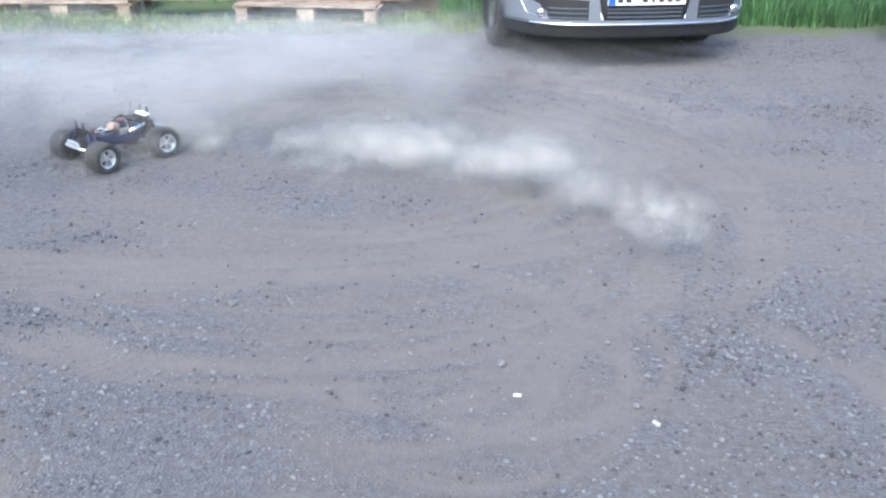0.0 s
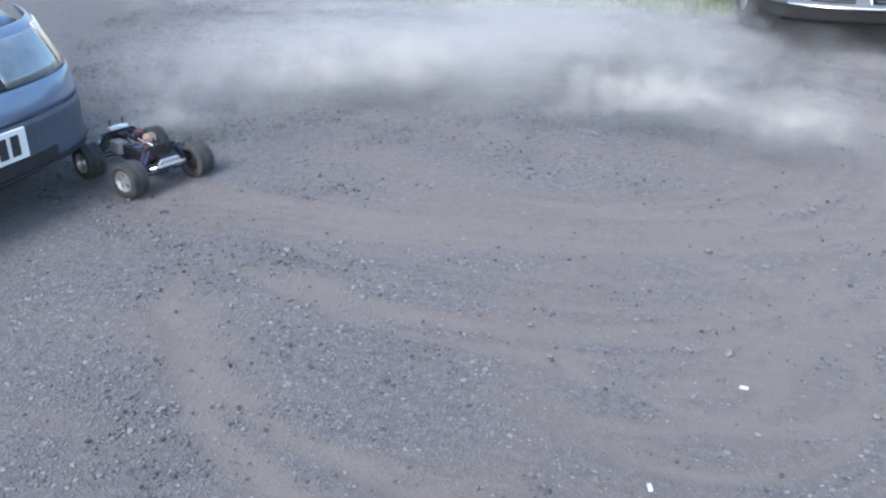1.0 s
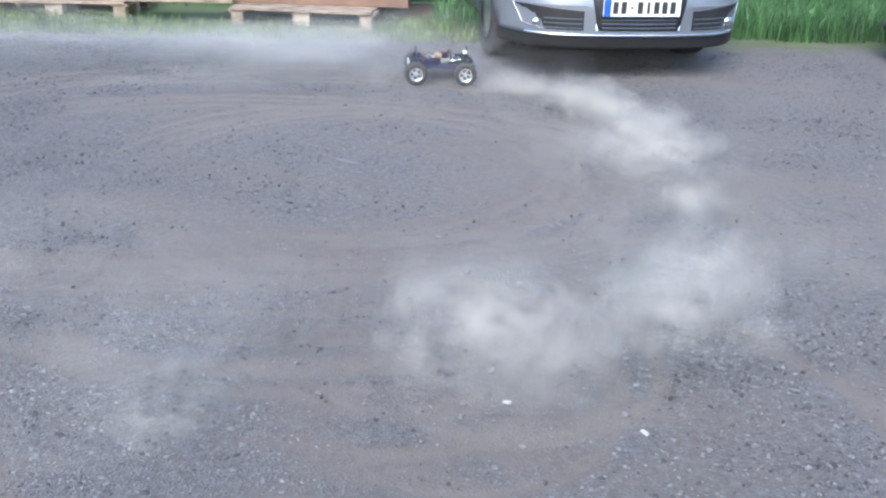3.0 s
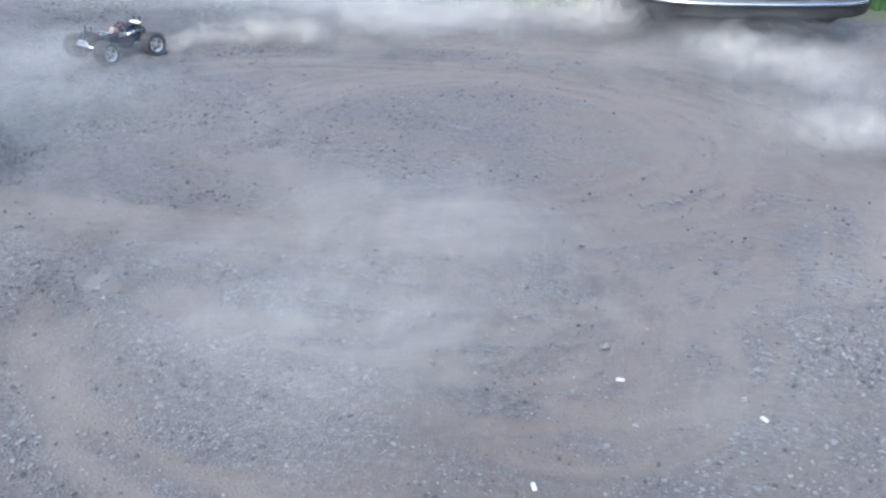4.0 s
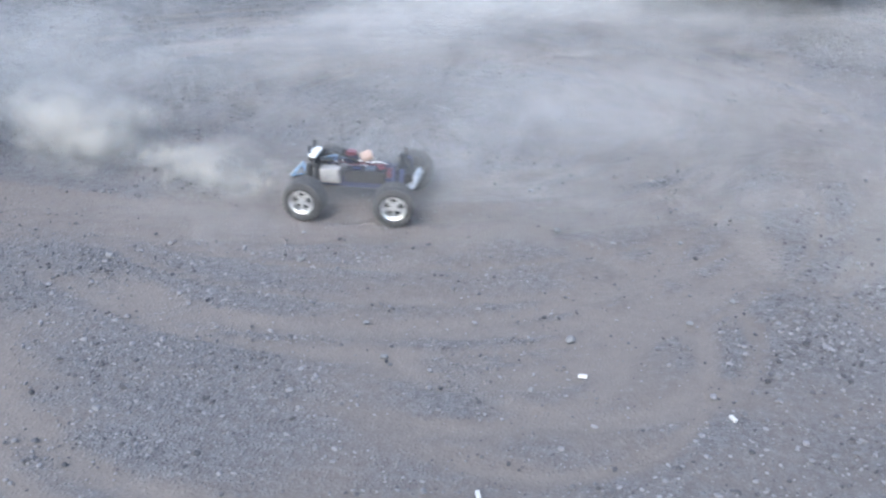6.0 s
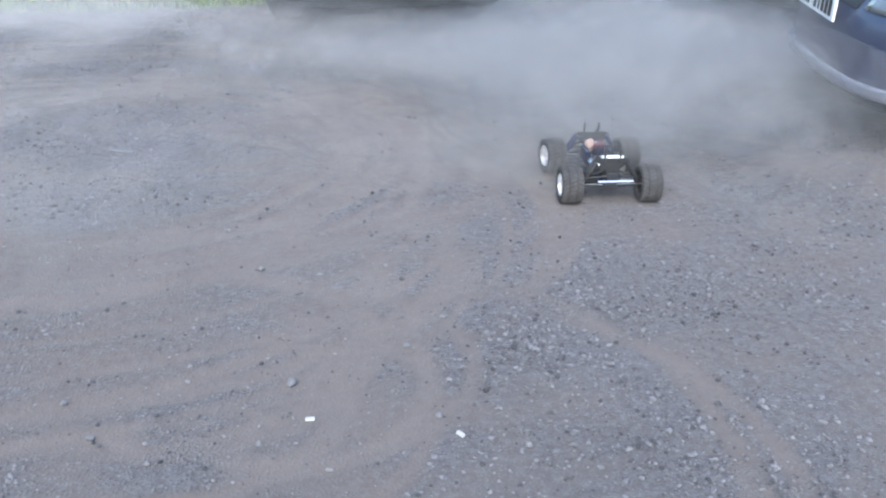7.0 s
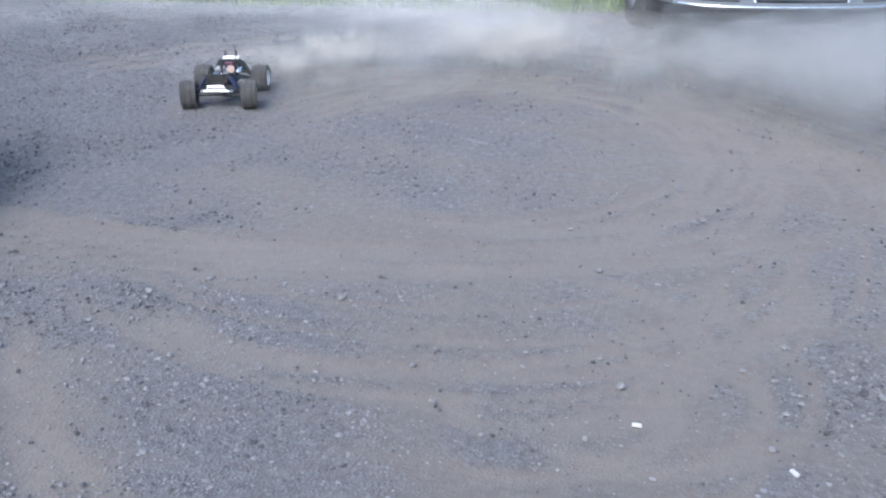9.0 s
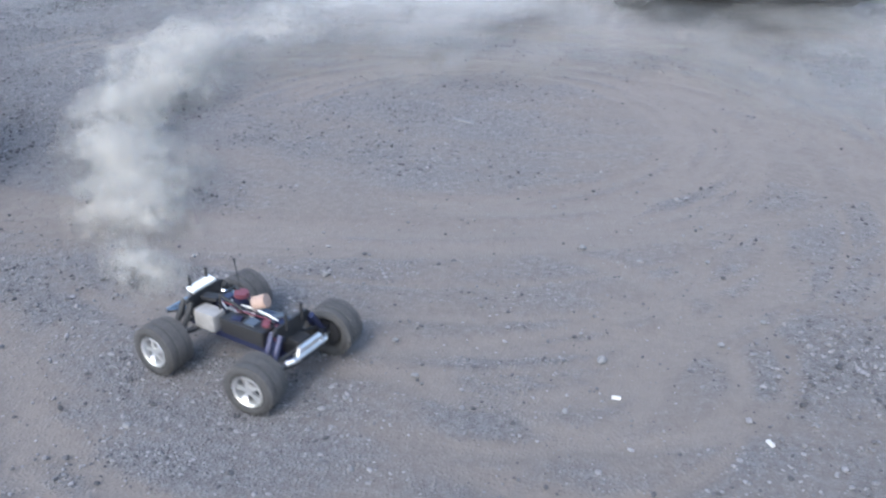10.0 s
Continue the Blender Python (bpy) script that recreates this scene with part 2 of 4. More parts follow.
def dust_material(name, alpha, color, grain=2.9, low=0.38, high=0.72):
    """Thin suspended dust: mostly clear, with cloudy density."""
    m = bpy.data.materials.new(name)
    m.use_nodes = True
    t = m.node_tree
    n, l = t.nodes, t.links
    n.remove(n["Principled BSDF"])
    clear, dif, tra = n.new("ShaderNodeBsdfTransparent"), n.new("ShaderNodeBsdfDiffuse"), n.new("ShaderNodeBsdfTranslucent")
    for q in (dif, tra):
        q.inputs["Color"].default_value = (*color, 1)
    both, out = n.new("ShaderNodeMixShader"), n.new("ShaderNodeMixShader")
    l.new(dif.outputs[0], both.inputs[1])
    l.new(tra.outputs[0], both.inputs[2])
    co, no = n.new("ShaderNodeTexCoord"), n.new("ShaderNodeTexNoise")
    no.inputs["Scale"].default_value, no.inputs["Detail"].default_value, no.inputs["Distortion"].default_value = grain, 8, 0.8
    l.new(co.outputs["Object"], no.inputs["Vector"])
    r = n.new("ShaderNodeMapRange")
    for k, x in zip(("From Min", "From Max", "To Min", "To Max"), (low, high, 0.0, alpha)):
        r.inputs[k].default_value = x
    l.new(no.outputs[0], r.inputs["Value"])
    l.new(r.outputs[0], out.inputs[0])
    l.new(clear.outputs[0], out.inputs[1])
    l.new(both.outputs[0], out.inputs[2])
    l.new(out.outputs[0], n["Material Output"].inputs["Surface"])
    return m


GROUND = ground_material()
DUST_NEAR = dust_material("fresh_dust", 0.11, (0.70, 0.67, 0.625), 3.2, 0.40, 0.68)
DUST_FAR = dust_material("thin_haze", 0.04, (0.72, 0.71, 0.70), 2.2, 0.35, 0.72)
DUST_OLD = dust_material("old_haze", 0.042, (0.76, 0.75, 0.745), 1.9, 0.34, 0.72)
# same dust as the old haze, its shade put into a darker colour
DUST_SHADED_GREY = dust_material("shaded_grey_haze", 0.085, (0.50, 0.51, 0.53), 1.7, 0.3, 0.72)


# ---- mesh helpers ----
def mesh_of(name, bm, mat, smooth=False):
    me = bpy.data.meshes.new(name)
    bmesh.ops.recalc_face_normals(bm, faces=bm.faces)
    bm.to_mesh(me)
    bm.free()
    for f in me.polygons:
        f.use_smooth = smooth
    me.materials.append(mat)
    return me


def part(name, bm, mat, parent=None, label="", smooth=False, m=None):
    ob = new(name, mesh_of(name, bm, mat, smooth))
    if parent:
        ob.parent = parent
    if m is not None:
        ob.matrix_basis = m
    return tagged(ob, label) if label else ob


def box(bm, c, s, rot=None, bevel=0.0):
    """A bevelled box: centre, sizes, turn."""
    m = Matrix.Translation(c) @ (rot or Matrix()) @ Matrix.Diagonal((*s, 1))
    vs = bmesh.ops.create_cube(bm, size=1, matrix=m)["verts"]
    if bevel:
        es = list({e for v in vs for e in v.link_edges})
        bmesh.ops.bevel(bm, geom=es, offset=bevel, segments=2, affect="EDGES", profile=0.7)
    return bm


def rod(bm, a, b, r, r2=None, seg=10):
    a, b = Vector(a), Vector(b)
    d = b - a
    m = Matrix.Translation((a + b) / 2) @ d.to_track_quat("Z", "Y").to_matrix().to_4x4()
    bmesh.ops.create_cone(bm, cap_ends=True, segments=seg, radius1=r, radius2=r if r2 is None else r2, depth=d.length, matrix=m)
    return bm


def lathe(bm, profile, seg=24, axis="y"):
    """Turns (radius, along) points about the y axis."""
    rings = []
    for r, h in profile:
        rings.append([bm.verts.new((r * math.cos(2 * math.pi * i / seg), h, r * math.sin(2 * math.pi * i / seg))) for i in range(seg)])
    for p, q in zip(rings, rings[1:]):
        for i in range(seg):
            bm.faces.new((p[i], p[(i + 1) % seg], q[(i + 1) % seg], q[i]))
    return rings


def loft(bm, rings, cap=True):
    vs = [[bm.verts.new(p) for p in r] for r in rings]
    k = len(vs[0])
    for p, q in zip(vs, vs[1:]):
        for i in range(k):
            bm.faces.new((p[i], p[(i + 1) % k], q[(i + 1) % k], q[i]))
    if cap:
        bm.faces.new(vs[0][::-1])
        bm.faces.new(vs[-1])
    return bm


def BM():
    return bmesh.new()


def thing(name, label, category, m=None, group=""):
    ob = tagged(new(name), label, category, group)
    ob.empty_display_size = 0.1
    if m is not None:
        ob.matrix_basis = m
    return ob


# ---- ground: one sheet to the horizon ----
def build_ground():
    far = np.array([-1500, -500, -150, -60, -30, -16, -10, -7.5])
    xs = np.concatenate([far, np.arange(-6.0, 6.01, 0.03), -far[::-1]])
    ys = np.concatenate([far[:-1], np.arange(-6.0, 0.6, 0.4), np.arange(0.8, 9.01, 0.03), [10, 11.5, 14, 18, 25, 40, 80, 200, 600, 1500]])
    X, Y = np.meshgrid(xs, ys)
    wear = track_amount(X, Y)
    Z = np.zeros_like(X)
    for (j, i), x in np.ndenumerate(X):
        y = Y[j, i]
        if abs(x) < 6.1 and 0.7 < y < 9.1:
            Z[j, i] = 0.007 * noise.noise((x * 1.9, y * 1.9, 0)) + 0.003 * noise.noise((x * 9, y * 9, 3))
    Z -= 0.008 * wear
    ny, nx = X.shape
    verts = np.stack([X, Y, Z], -1).reshape(-1, 3)
    idx = np.arange(nx * ny).reshape(ny, nx)
    quads = np.stack([idx[:-1, :-1], idx[:-1, 1:], idx[1:, 1:], idx[1:, :-1]], -1).reshape(-1, 4)
    me = bpy.data.meshes.new("ground")
    me.from_pydata(verts.tolist(), [], quads.tolist())
    at = me.attributes.new("wear", "FLOAT", "POINT")
    at.data.foreach_set("value", wear.ravel().astype(np.float32))
    at = me.attributes.new("loose", "FLOAT", "POINT")
    at.data.foreach_set("value", looseness(X, Y, wear).ravel().astype(np.float32))
    me.materials.append(GROUND)
    for f in me.polygons:
        f.use_smooth = True
    tagged(new("ground", me), "dusty grey gravel lot with worn brown tyre tracks", "ground", kind="structure")


build_ground()


def scatter_stones():
    """Loose gravel, thickest between the tracks."""
    rng = np.random.default_rng(5)
    p = (1 + 5 ** 0.5) / 2
    ico = np.array([(-1, p, 0), (1, p, 0), (-1, -p, 0), (1, -p, 0), (0, -1, p), (0, 1, p), (0, -1, -p), (0, 1, -p), (p, 0, -1), (p, 0, 1), (-p, 0, -1), (-p, 0, 1)]) / 1.9
    tri = np.array([(0, 11, 5), (0, 5, 1), (0, 1, 7), (0, 7, 10), (0, 10, 11), (1, 5, 9), (5, 11, 4), (11, 10, 2), (10, 7, 6), (7, 1, 8), (3, 9, 4), (3, 4, 2), (3, 2, 6), (3, 6, 8), (3, 8, 9), (4, 9, 5), (2, 4, 11), (6, 2, 10), (8, 6, 7), (9, 8, 1)])
    N = 300000
    x = rng.uniform(-4.3, 4.3, N)
    y = 1.15 + 6.0 * rng.uniform(0, 1, N) ** 1.6
    near = np.abs(x) < 0.62 * y + 0.75
    x, y = x[near], y[near]
    k = looseness(x, y, track_amount(x, y))
    keep = rng.uniform(0, 1, len(x)) < 0.07 + 0.8 * k ** 2
    x, y, k = x[keep], y[keep], k[keep]
    size = 0.0018 + (0.0013 + 0.0013 * k) * rng.gamma(1.2, 0.8, len(x))
    size, k = np.minimum(size, 0.0085), len(x)
    s = size[:, None] * np.stack([rng.uniform(0.8, 1.5, k), rng.uniform(0.7, 1.2, k), rng.uniform(0.45, 0.85, k)], 1)
    v = ico[None] * rng.uniform(0.75, 1.2, (k, 12, 3)) * s[:, None]
    a = rng.uniform(0, 2 * math.pi, k)
    c, q = np.cos(a)[:, None], np.sin(a)[:, None]
    out = np.stack([v[..., 0] * c - v[..., 1] * q + x[:, None], v[..., 0] * q + v[..., 1] * c + y[:, None], v[..., 2] + s[:, 2:3] * 0.35], -1)
    faces = (tri[None] + 12 * np.arange(k)[:, None, None]).reshape(-1, 3)
    me = bpy.data.meshes.new("loose_gravel")
    me.from_pydata(out.reshape(-1, 3).tolist(), [], faces.tolist())
    me.materials.append(STONE)
    tagged(new("loose_gravel", me), "loose grey crushed stone scattered on packed dirt", "gravel", kind="stuff")


def blades(name, mat, label, count, area, height, seed, bare=0.0):
    rng = np.random.default_rng(seed)
    x, y = rng.uniform(area[0], area[1], count), rng.uniform(area[2], area[3], count)
    cl = np.array([noise.noise((a * 1.1, b * 1.1, seed)) for a, b in zip(x, y)])
    keep = rng.uniform(-0.5, 0.5, count) < cl + bare
    x, y = x[keep], y[keep]
    k = len(x)
    h = height * rng.uniform(0.35, 1.15, k) * (1 + 0.5 * cl[keep])
    w, a, lean = rng.uniform(0.002, 0.0055, k), rng.uniform(0, 6.28, k), h * rng.uniform(0.1, 0.8, k)
    dx, dy, b = np.cos(a), np.sin(a), rng.uniform(0, 6.28, k)
    px, py = np.cos(b) * w, np.sin(b) * w
    z = np.zeros(k)
    v = np.stack([
        np.stack([x - px, y - py, z - 0.01], 1), np.stack([x + px, y + py, z - 0.01], 1),
        np.stack([x - px * 0.8 + dx * lean * 0.35, y - py * 0.8 + dy * lean * 0.35, h * 0.6], 1),
        np.stack([x + px * 0.8 + dx * lean * 0.35, y + py * 0.8 + dy * lean * 0.35, h * 0.6], 1),
        np.stack([x + dx * lean, y + dy * lean, h], 1)], 1)
    f = []
    for i in range(k):
        o = 5 * i
        f += [(o, o + 1, o + 3, o + 2), (o + 2, o + 3, o + 4)]
    me = bpy.data.meshes.new(name)
    me.from_pydata(v.reshape(-1, 3).tolist(), [], f)
    me.materials.append(mat)
    tagged(new(name, me), label, "grass", kind="stuff")


# ---- parked cars ----
def car(name, label, paint, m, style, W=0.88, dz=0.0):
    """x ahead, y to its left, z up; the nose's middle stands over the origin."""
    root = thing(name, label, "car", m, "parked cars")

    def nose(y, z):
        """How far ahead the front skin lies at a width and height."""
        u = min(1.0, abs(y) / W)
        back = 0.10 * u ** 2 + 0.30 * u ** 6
        lip = 0.05 * max(0.0, (0.30 - z) / 0.14) ** 2
        rise = 0.16 * max(0.0, (z - 0.50) / 0.25) ** 1.6
        return -back - lip - rise

    def skin(y0, y1, z0, z1, off, ny=14, nz=4, taper=None, thick=0.012):
        """A patch of the front skin, set proud by off."""
        bm = BM()
        grids = []
        for d in (off, off - thick):
            g = []
            for j in range(nz + 1):
                z = z0 + (z1 - z0) * j / nz
                t = taper(j / nz) if taper else 1.0
                mid = (y0 + y1) / 2
                g.append([bm.verts.new((nose(mid + (y0 + (y1 - y0) * i / ny - mid) * t, z) + d, mid + (y0 + (y1 - y0) * i / ny - mid) * t, z + dz)) for i in range(ny + 1)])
            grids.append(g)
        A, B = grids
        for g, s in ((A, 1), (B, -1)):
            for j in range(nz):
                for i in range(ny):
                    q = (g[j][i], g[j][i + 1], g[j + 1][i + 1], g[j + 1][i])
                    bm.faces.new(q if s > 0 else q[::-1])
        rim = lambda g: g[0] + [r[-1] for r in g[1:]] + g[-1][::-1][1:] + [r[0] for r in g[1:-1]][::-1]
        ra, rb = rim(A), rim(B)
        for i in range(len(ra)):
            bm.faces.new((ra[i], rb[i], rb[(i + 1) % len(ra)], ra[(i + 1) % len(ra)]))
        return bm

    # shell behind the front skin
    def ring(x, w, zb, zt):
        pts = [(0.0, zb), (0.82, zb), (0.96, zb + 0.06), (1.0, zb + 0.40 * (zt - zb)), (0.985, zb + 0.62 * (zt - zb)), (0.93, zt - 0.05), (0.78, zt - 0.008), (0.4, zt + 0.012)]
        right = [(x, w * a, z) for a, z in pts]
        left = [(x, -w * a, z) for a, z in pts[1:][::-1]]
        return right + [(x, 0.0, zt + 0.016)] + left

    st = [(-0.44, 0.86, 0.24, 0.74), (-0.6, 0.875, 0.22, 0.80), (-0.9, 0.885, 0.2, 0.86), (-1.35, 0.89, 0.2, 0.93), (-2.4, 0.9, 0.2, 0.96), (-3.6, 0.89, 0.2, 0.97), (-4.2, 0.86, 0.24, 0.95), (-4.5, 0.8, 0.3, 0.9), (-4.6, 0.7, 0.36, 0.78)]
    part("body", loft(BM(), [ring(a, b * W / 0.88, c, d + (dz if a > -1 else 0)) for a, b, c, d in st]), paint, root, smooth=True)
    cab = [(-1.25, 0.72, 0.93, 0.95), (-1.75, 0.7, 0.94, 1.28), (-2.15, 0.68, 0.95, 1.42), (-3.0, 0.67, 0.95, 1.44), (-3.6, 0.67, 0.95, 1.34), (-4.15, 0.66, 0.94, 0.98)]
    rings = []
    for x, w, zb, zt in cab:
        rings.append([(x, a * w * (1 if z else 0.84), zt if not z else zb) for a, z in ((1, 1), (1, 0), (0.5, 0), (-0.5, 0), (-1, 0), (-1, 1))])
    part("cabin_glass", loft(BM(), rings), GLASS, root, "dark tinted cabin windows")
    bm = BM()
    box(bm, (-2.62, 0, 1.435), (1.3, 1.16, 0.03), None, 0.012)
    part("roof", bm, paint, root)
    hood = BM()
    rows = []
    for i in range(9):
        x = -0.15 - 1.13 * i / 8
        w = (0.80 + 0.10 * (i / 8) ** 0.5) * W
        zt = 0.752 + dz + (0.20 - dz * 0.6) * (i / 8) ** 0.8
        rows.append([(x - (0.12 * s * s + 0.2 * s ** 6) * (1 - 0.6 * i / 8), w * s, zt - 0.05 * s ** 4) for s in np.linspace(-1, 1, 15)])
    vs = [[hood.verts.new(p) for p in r] for r in rows]
    for p, q in zip(vs, vs[1:]):
        for i in range(14):
            hood.faces.new((p[i], p[i + 1], q[i + 1], q[i]))
    hood_ob = part("hood", hood, paint, root, smooth=True)
    so = hood_ob.modifiers.new("thick", "SOLIDIFY")
    so.thickness = 0.02

    for sx in (-1.0 if style == "silver" else -0.86, -3.5):
        for sy in (-1, 1):
            bm = BM()
            lathe(bm, [(0.19, -0.10), (0.29, -0.105), (0.312, -0.075), (0.317, 0), (0.312, 0.075), (0.29, 0.105), (0.19, 0.10)], 32)
            w = part("wheel", bm, RUBBER, root, "black rubber tyre", True, Matrix.Translation((sx, sy * (W - 0.105), 0.315)))
            bm = BM()
            lathe(bm, [(0.01, 0.085), (0.06, 0.09), (0.185, 0.075), (0.2, 0.1), (0.2, -0.1), (0.01, -0.09)], 20)
            part("rim", bm, STEEL, w, smooth=True, m=Matrix.Rotation(0 if sy > 0 else math.pi, 4, "Z"))
    bm = BM()
    box(bm, (-2.2, 0, 0.21), (3.6, 1.4, 0.06))
    part("underbody", bm, BLACK, root)

    def slot_skin(s):
        """An air slot that opens upwards and outwards."""
        bm = skin(*sorted((s * 0.37, s * 0.78)), 0.352, 0.475, 0.006, 14, 4)
        for v in bm.verts:
            u = (abs(v.co.y) - 0.37) / 0.41
            w = (v.co.z - 0.352) / 0.123
            v.co.z += 0.03 * u * w + (0.03 * max(0.0, u - 0.7) / 0.3) * (1 - w)
            v.co.y -= s * 0.05 * (1 - w) * max(0.0, u - 0.4)
        return bm

    if style == "silver":
        part("bumper", skin(-W, W, 0.312, 0.74, 0.0, 40, 14), paint, root, smooth=True)
        part("lower_lip", skin(-W, W, 0.225, 0.312, -0.02, 40, 5), BLACK, root, "dark plastic air dam", True)
        part("bright_strip", skin(-W * 0.86, W * 0.86, 0.314, 0.330, 0.012, 40, 2, thick=0.02), CHROME, root, "thin bright chrome strip", True)
        g = part("grille", skin(-0.315, 0.315, 0.352, 0.74, 0.006, 16, 8, lambda v: 0.88 + 0.25 * v), BLACK, root, "black shield-shaped grille", True)
        for k in range(4):
            part("grille_slat", skin(-0.25, 0.25, 0.366 + 0.026 * k, 0.376 + 0.026 * k, 0.014, 12, 1), TRIM, g)
        for s in (-1, 1):
            edge = BM()
            rod(edge, (nose(0.28, 0.352) + 0.008, s * 0.277, 0.352), (nose(0.35, 0.74) + 0.008, s * 0.357, 0.74), 0.009)
            part("grille_trim", edge, CHROME, g)
            slot = part("fog_slot", slot_skin(s), BLACK, root, "black lower air slot")
            for k in range(3):
                part("slot_slat", skin(*sorted((s * 0.38, s * 0.62)), 0.36 + 0.03 * k, 0.368 + 0.03 * k, 0.013, 8, 1), TRIM, slot)
            lens = BM()
            bmesh.ops.create_uvsphere(lens, u_segments=16, v_segments=10, radius=1, matrix=Matrix.Translation((nose(0.66, 0.4) + 0.004, s * 0.66, 0.395)) @ Matrix.Diagonal((0.025, 0.032, 0.03, 1)))
            part("fog_lamp", lens, CHROME, slot, "bright round fog lamp", True)
            edge = BM()
            for (ya, za), (yb, zb) in (((0.62, 0.352), (0.74, 0.38)), ((0.74, 0.38), (0.79, 0.5))):
                rod(edge, (nose(ya, za) + 0.012, s * ya, za), (nose(yb, zb) + 0.012, s * yb, zb), 0.0035)
            part("bright_edge", edge, CHROME, slot)
            part("bumper_crease", skin(*sorted((s * 0.36, s * 0.80)), 0.50, 0.512, 0.008, 14, 1), STRIP, root)
            part("headlight", skin(*sorted((s * 0.42, s * 0.86)), 0.60, 0.73, 0.008, 12, 4), LENS, root, "clear glass headlight", True)
        plate_z = 0.45
    elif style == "blue":
        part("bumper", skin(-W, W, 0.285, 0.475, 0.02, 44, 8), TRIM, root, "grey plastic lower bumper", True)
        part("bumper_top", skin(-W, W, 0.479, 0.585, 0.012, 44, 5), paint, root, smooth=True)
        part("front_panel", skin(-W, W, 0.585, 0.76, -0.012, 44, 6), paint, root, smooth=True)
        part("lower_lip", skin(-W * 0.93, W * 0.93, 0.225, 0.285, -0.07, 40, 3), BLACK, root, smooth=True)
        part("chin_line", skin(-W * 0.95, W * 0.95, 0.282, 0.294, 0.028, 40, 1), BLACK, root)
        part("grille", skin(-0.28, 0.28, 0.60, 0.70, 0.002, 12, 3), BLACK, root, "narrow black grille")
        part("lower_grille", skin(-0.42, 0.42, 0.30, 0.345, 0.024, 16, 2), BLACK, root)
        for s in (-1, 1):
            part("headlight", skin(*sorted((s * 0.28, s * 0.62)), 0.592, 0.735, 0.008, 14, 5), LENS, root, "large clear headlight", True)
            part("turn_signal", skin(*sorted((s * 0.625, s * 0.76)), 0.592, 0.745, 0.008, 8, 5), SIGNAL, root, "pale pinkish turn signal lens", True)
        plate_z = 0.355 + dz
    else:
        part("bumper", skin(-W, W, 0.225, 0.74, 0.0, 40, 12), paint, root, smooth=True)
        part("lower_lip", skin(-W * 0.96, W * 0.96, 0.15, 0.225, -0.06, 40, 4), BLACK, root, "dark lower bumper", True)
        part("bumper_strip", skin(-W * 0.88, W * 0.88, 0.228, 0.285, 0.022, 40, 3, thick=0.03), STRIP if style == "navy" else BLACK, root, "pale scuffed bumper strip" if style == "navy" else "", True)
        part("grille", skin(-0.34, 0.34, 0.58, 0.69, 0.006, 12, 3), BLACK, root)
        for s in (-1, 1):
            part("headlight", skin(*sorted((s * 0.40, s * 0.86)), 0.59, 0.72, 0.008, 12, 4), LENS, root, "clear glass headlight", True)
        plate_z = 0.50
    # number plate with unreadable bars
    px = nose(0.26, plate_z) + 0.035
    bm = BM()
    box(bm, (px, 0, plate_z + 0.056), (0.012, 0.52, 0.112), None, 0.003)
    plate = part("number_plate", bm, PLATE, root, "white number plate with dark bars")
    bm = BM()
    box(bm, (px + 0.008, -0.235, plate_z + 0.056), (0.004, 0.045, 0.108))
    if style == "silver":
        part("plate_band", bm, EUBLUE, plate, "blue plate band")
    else:
        bm.free()
    for k, (w, h) in enumerate(((0.035, 0.075), (0.035, 0.075), (0.02, 0.012), (0.035, 0.075), (0.018, 0.075), (0.035, 0.075), (0.035, 0.075), (0.035, 0.075))):
        bm = BM()
        box(bm, (px + 0.008, -0.18 + 0.055 * k, plate_z + 0.056), (0.004, w, h))
        part("plate_bar", bm, INK, plate)
    return root


# ---- timber beside the lot ----
def pallet(m):
    root = thing("pallet", "weathered wooden pallet lying in the grass", "pallet", m, "pallets")
    for x in (-0.55, 0.0, 0.55):
        for y in (-0.35, 0.0, 0.35):
            part("block", box(BM(), (x, y, 0.072), (0.10 if x else 0.145, 0.10, 0.1), None, 0.004), WOOD, root)
    for y in (-0.35, 0.0, 0.35):
        part("skid_board", box(BM(), (0, y, 0.011), (1.2, 0.1, 0.022), None, 0.003), WOOD, root)
    for x in (-0.55, 0, 0.55):
        part("cross_board", box(BM(), (x, 0, 0.133), (0.145, 0.8, 0.022), None, 0.003), WOOD, root)
    for k in range(5):
        part("deck_board", box(BM(), (0, -0.35 + 0.175 * k, 0.155), (1.2, 0.145 if k % 2 == 0 else 0.1, 0.022), None, 0.003), WOOD, root)
    return root


def timber(name, label, size, m, mat):
    bm = BM()
    box(bm, (0, 0, size[2] / 2), size, None, 0.004)
    ob = part(name, bm, mat, None, m=m)
    return tagged(ob, label, "plank", "stacked timber")


def sheet_bag(m):
    """A crumpled plastic sheet hanging over a board's end in a soft point."""
    bm = BM()
    n = 18
    g = []
    for j in range(n + 1):
        v = j / n
        row = []
        for i in range(n + 1):
            u = i / n * 2 - 1
            top = 0.035 * noise.noise((u * 3, v * 4, 1))
            if v < 0.6:
                p = (0.36 * u, 0.5 - v * 0.9, 0.03 + top)
            else:
                d = (v - 0.6) / 0.4
                p = (0.36 * u * (1 - 0.8 * d), -0.04 - 0.04 * d + top, 0.03 - 0.17 * d * (1 - abs(u)) + top * 0.4)
            row.append(bm.verts.new(p))
        g.append(row)
    for j in range(n):
        for i in range(n):
            bm.faces.new((g[j][i], g[j][i + 1], g[j + 1][i + 1], g[j + 1][i]))
    ob = part("plastic_sheet", bm, SHEET, None, smooth=True, m=m)
    ob.modifiers.new("thick", "SOLIDIFY").thickness = 0.004
    return tagged(ob, "crumpled milky plastic sheet draped over stacked boards", "plastic sheet")


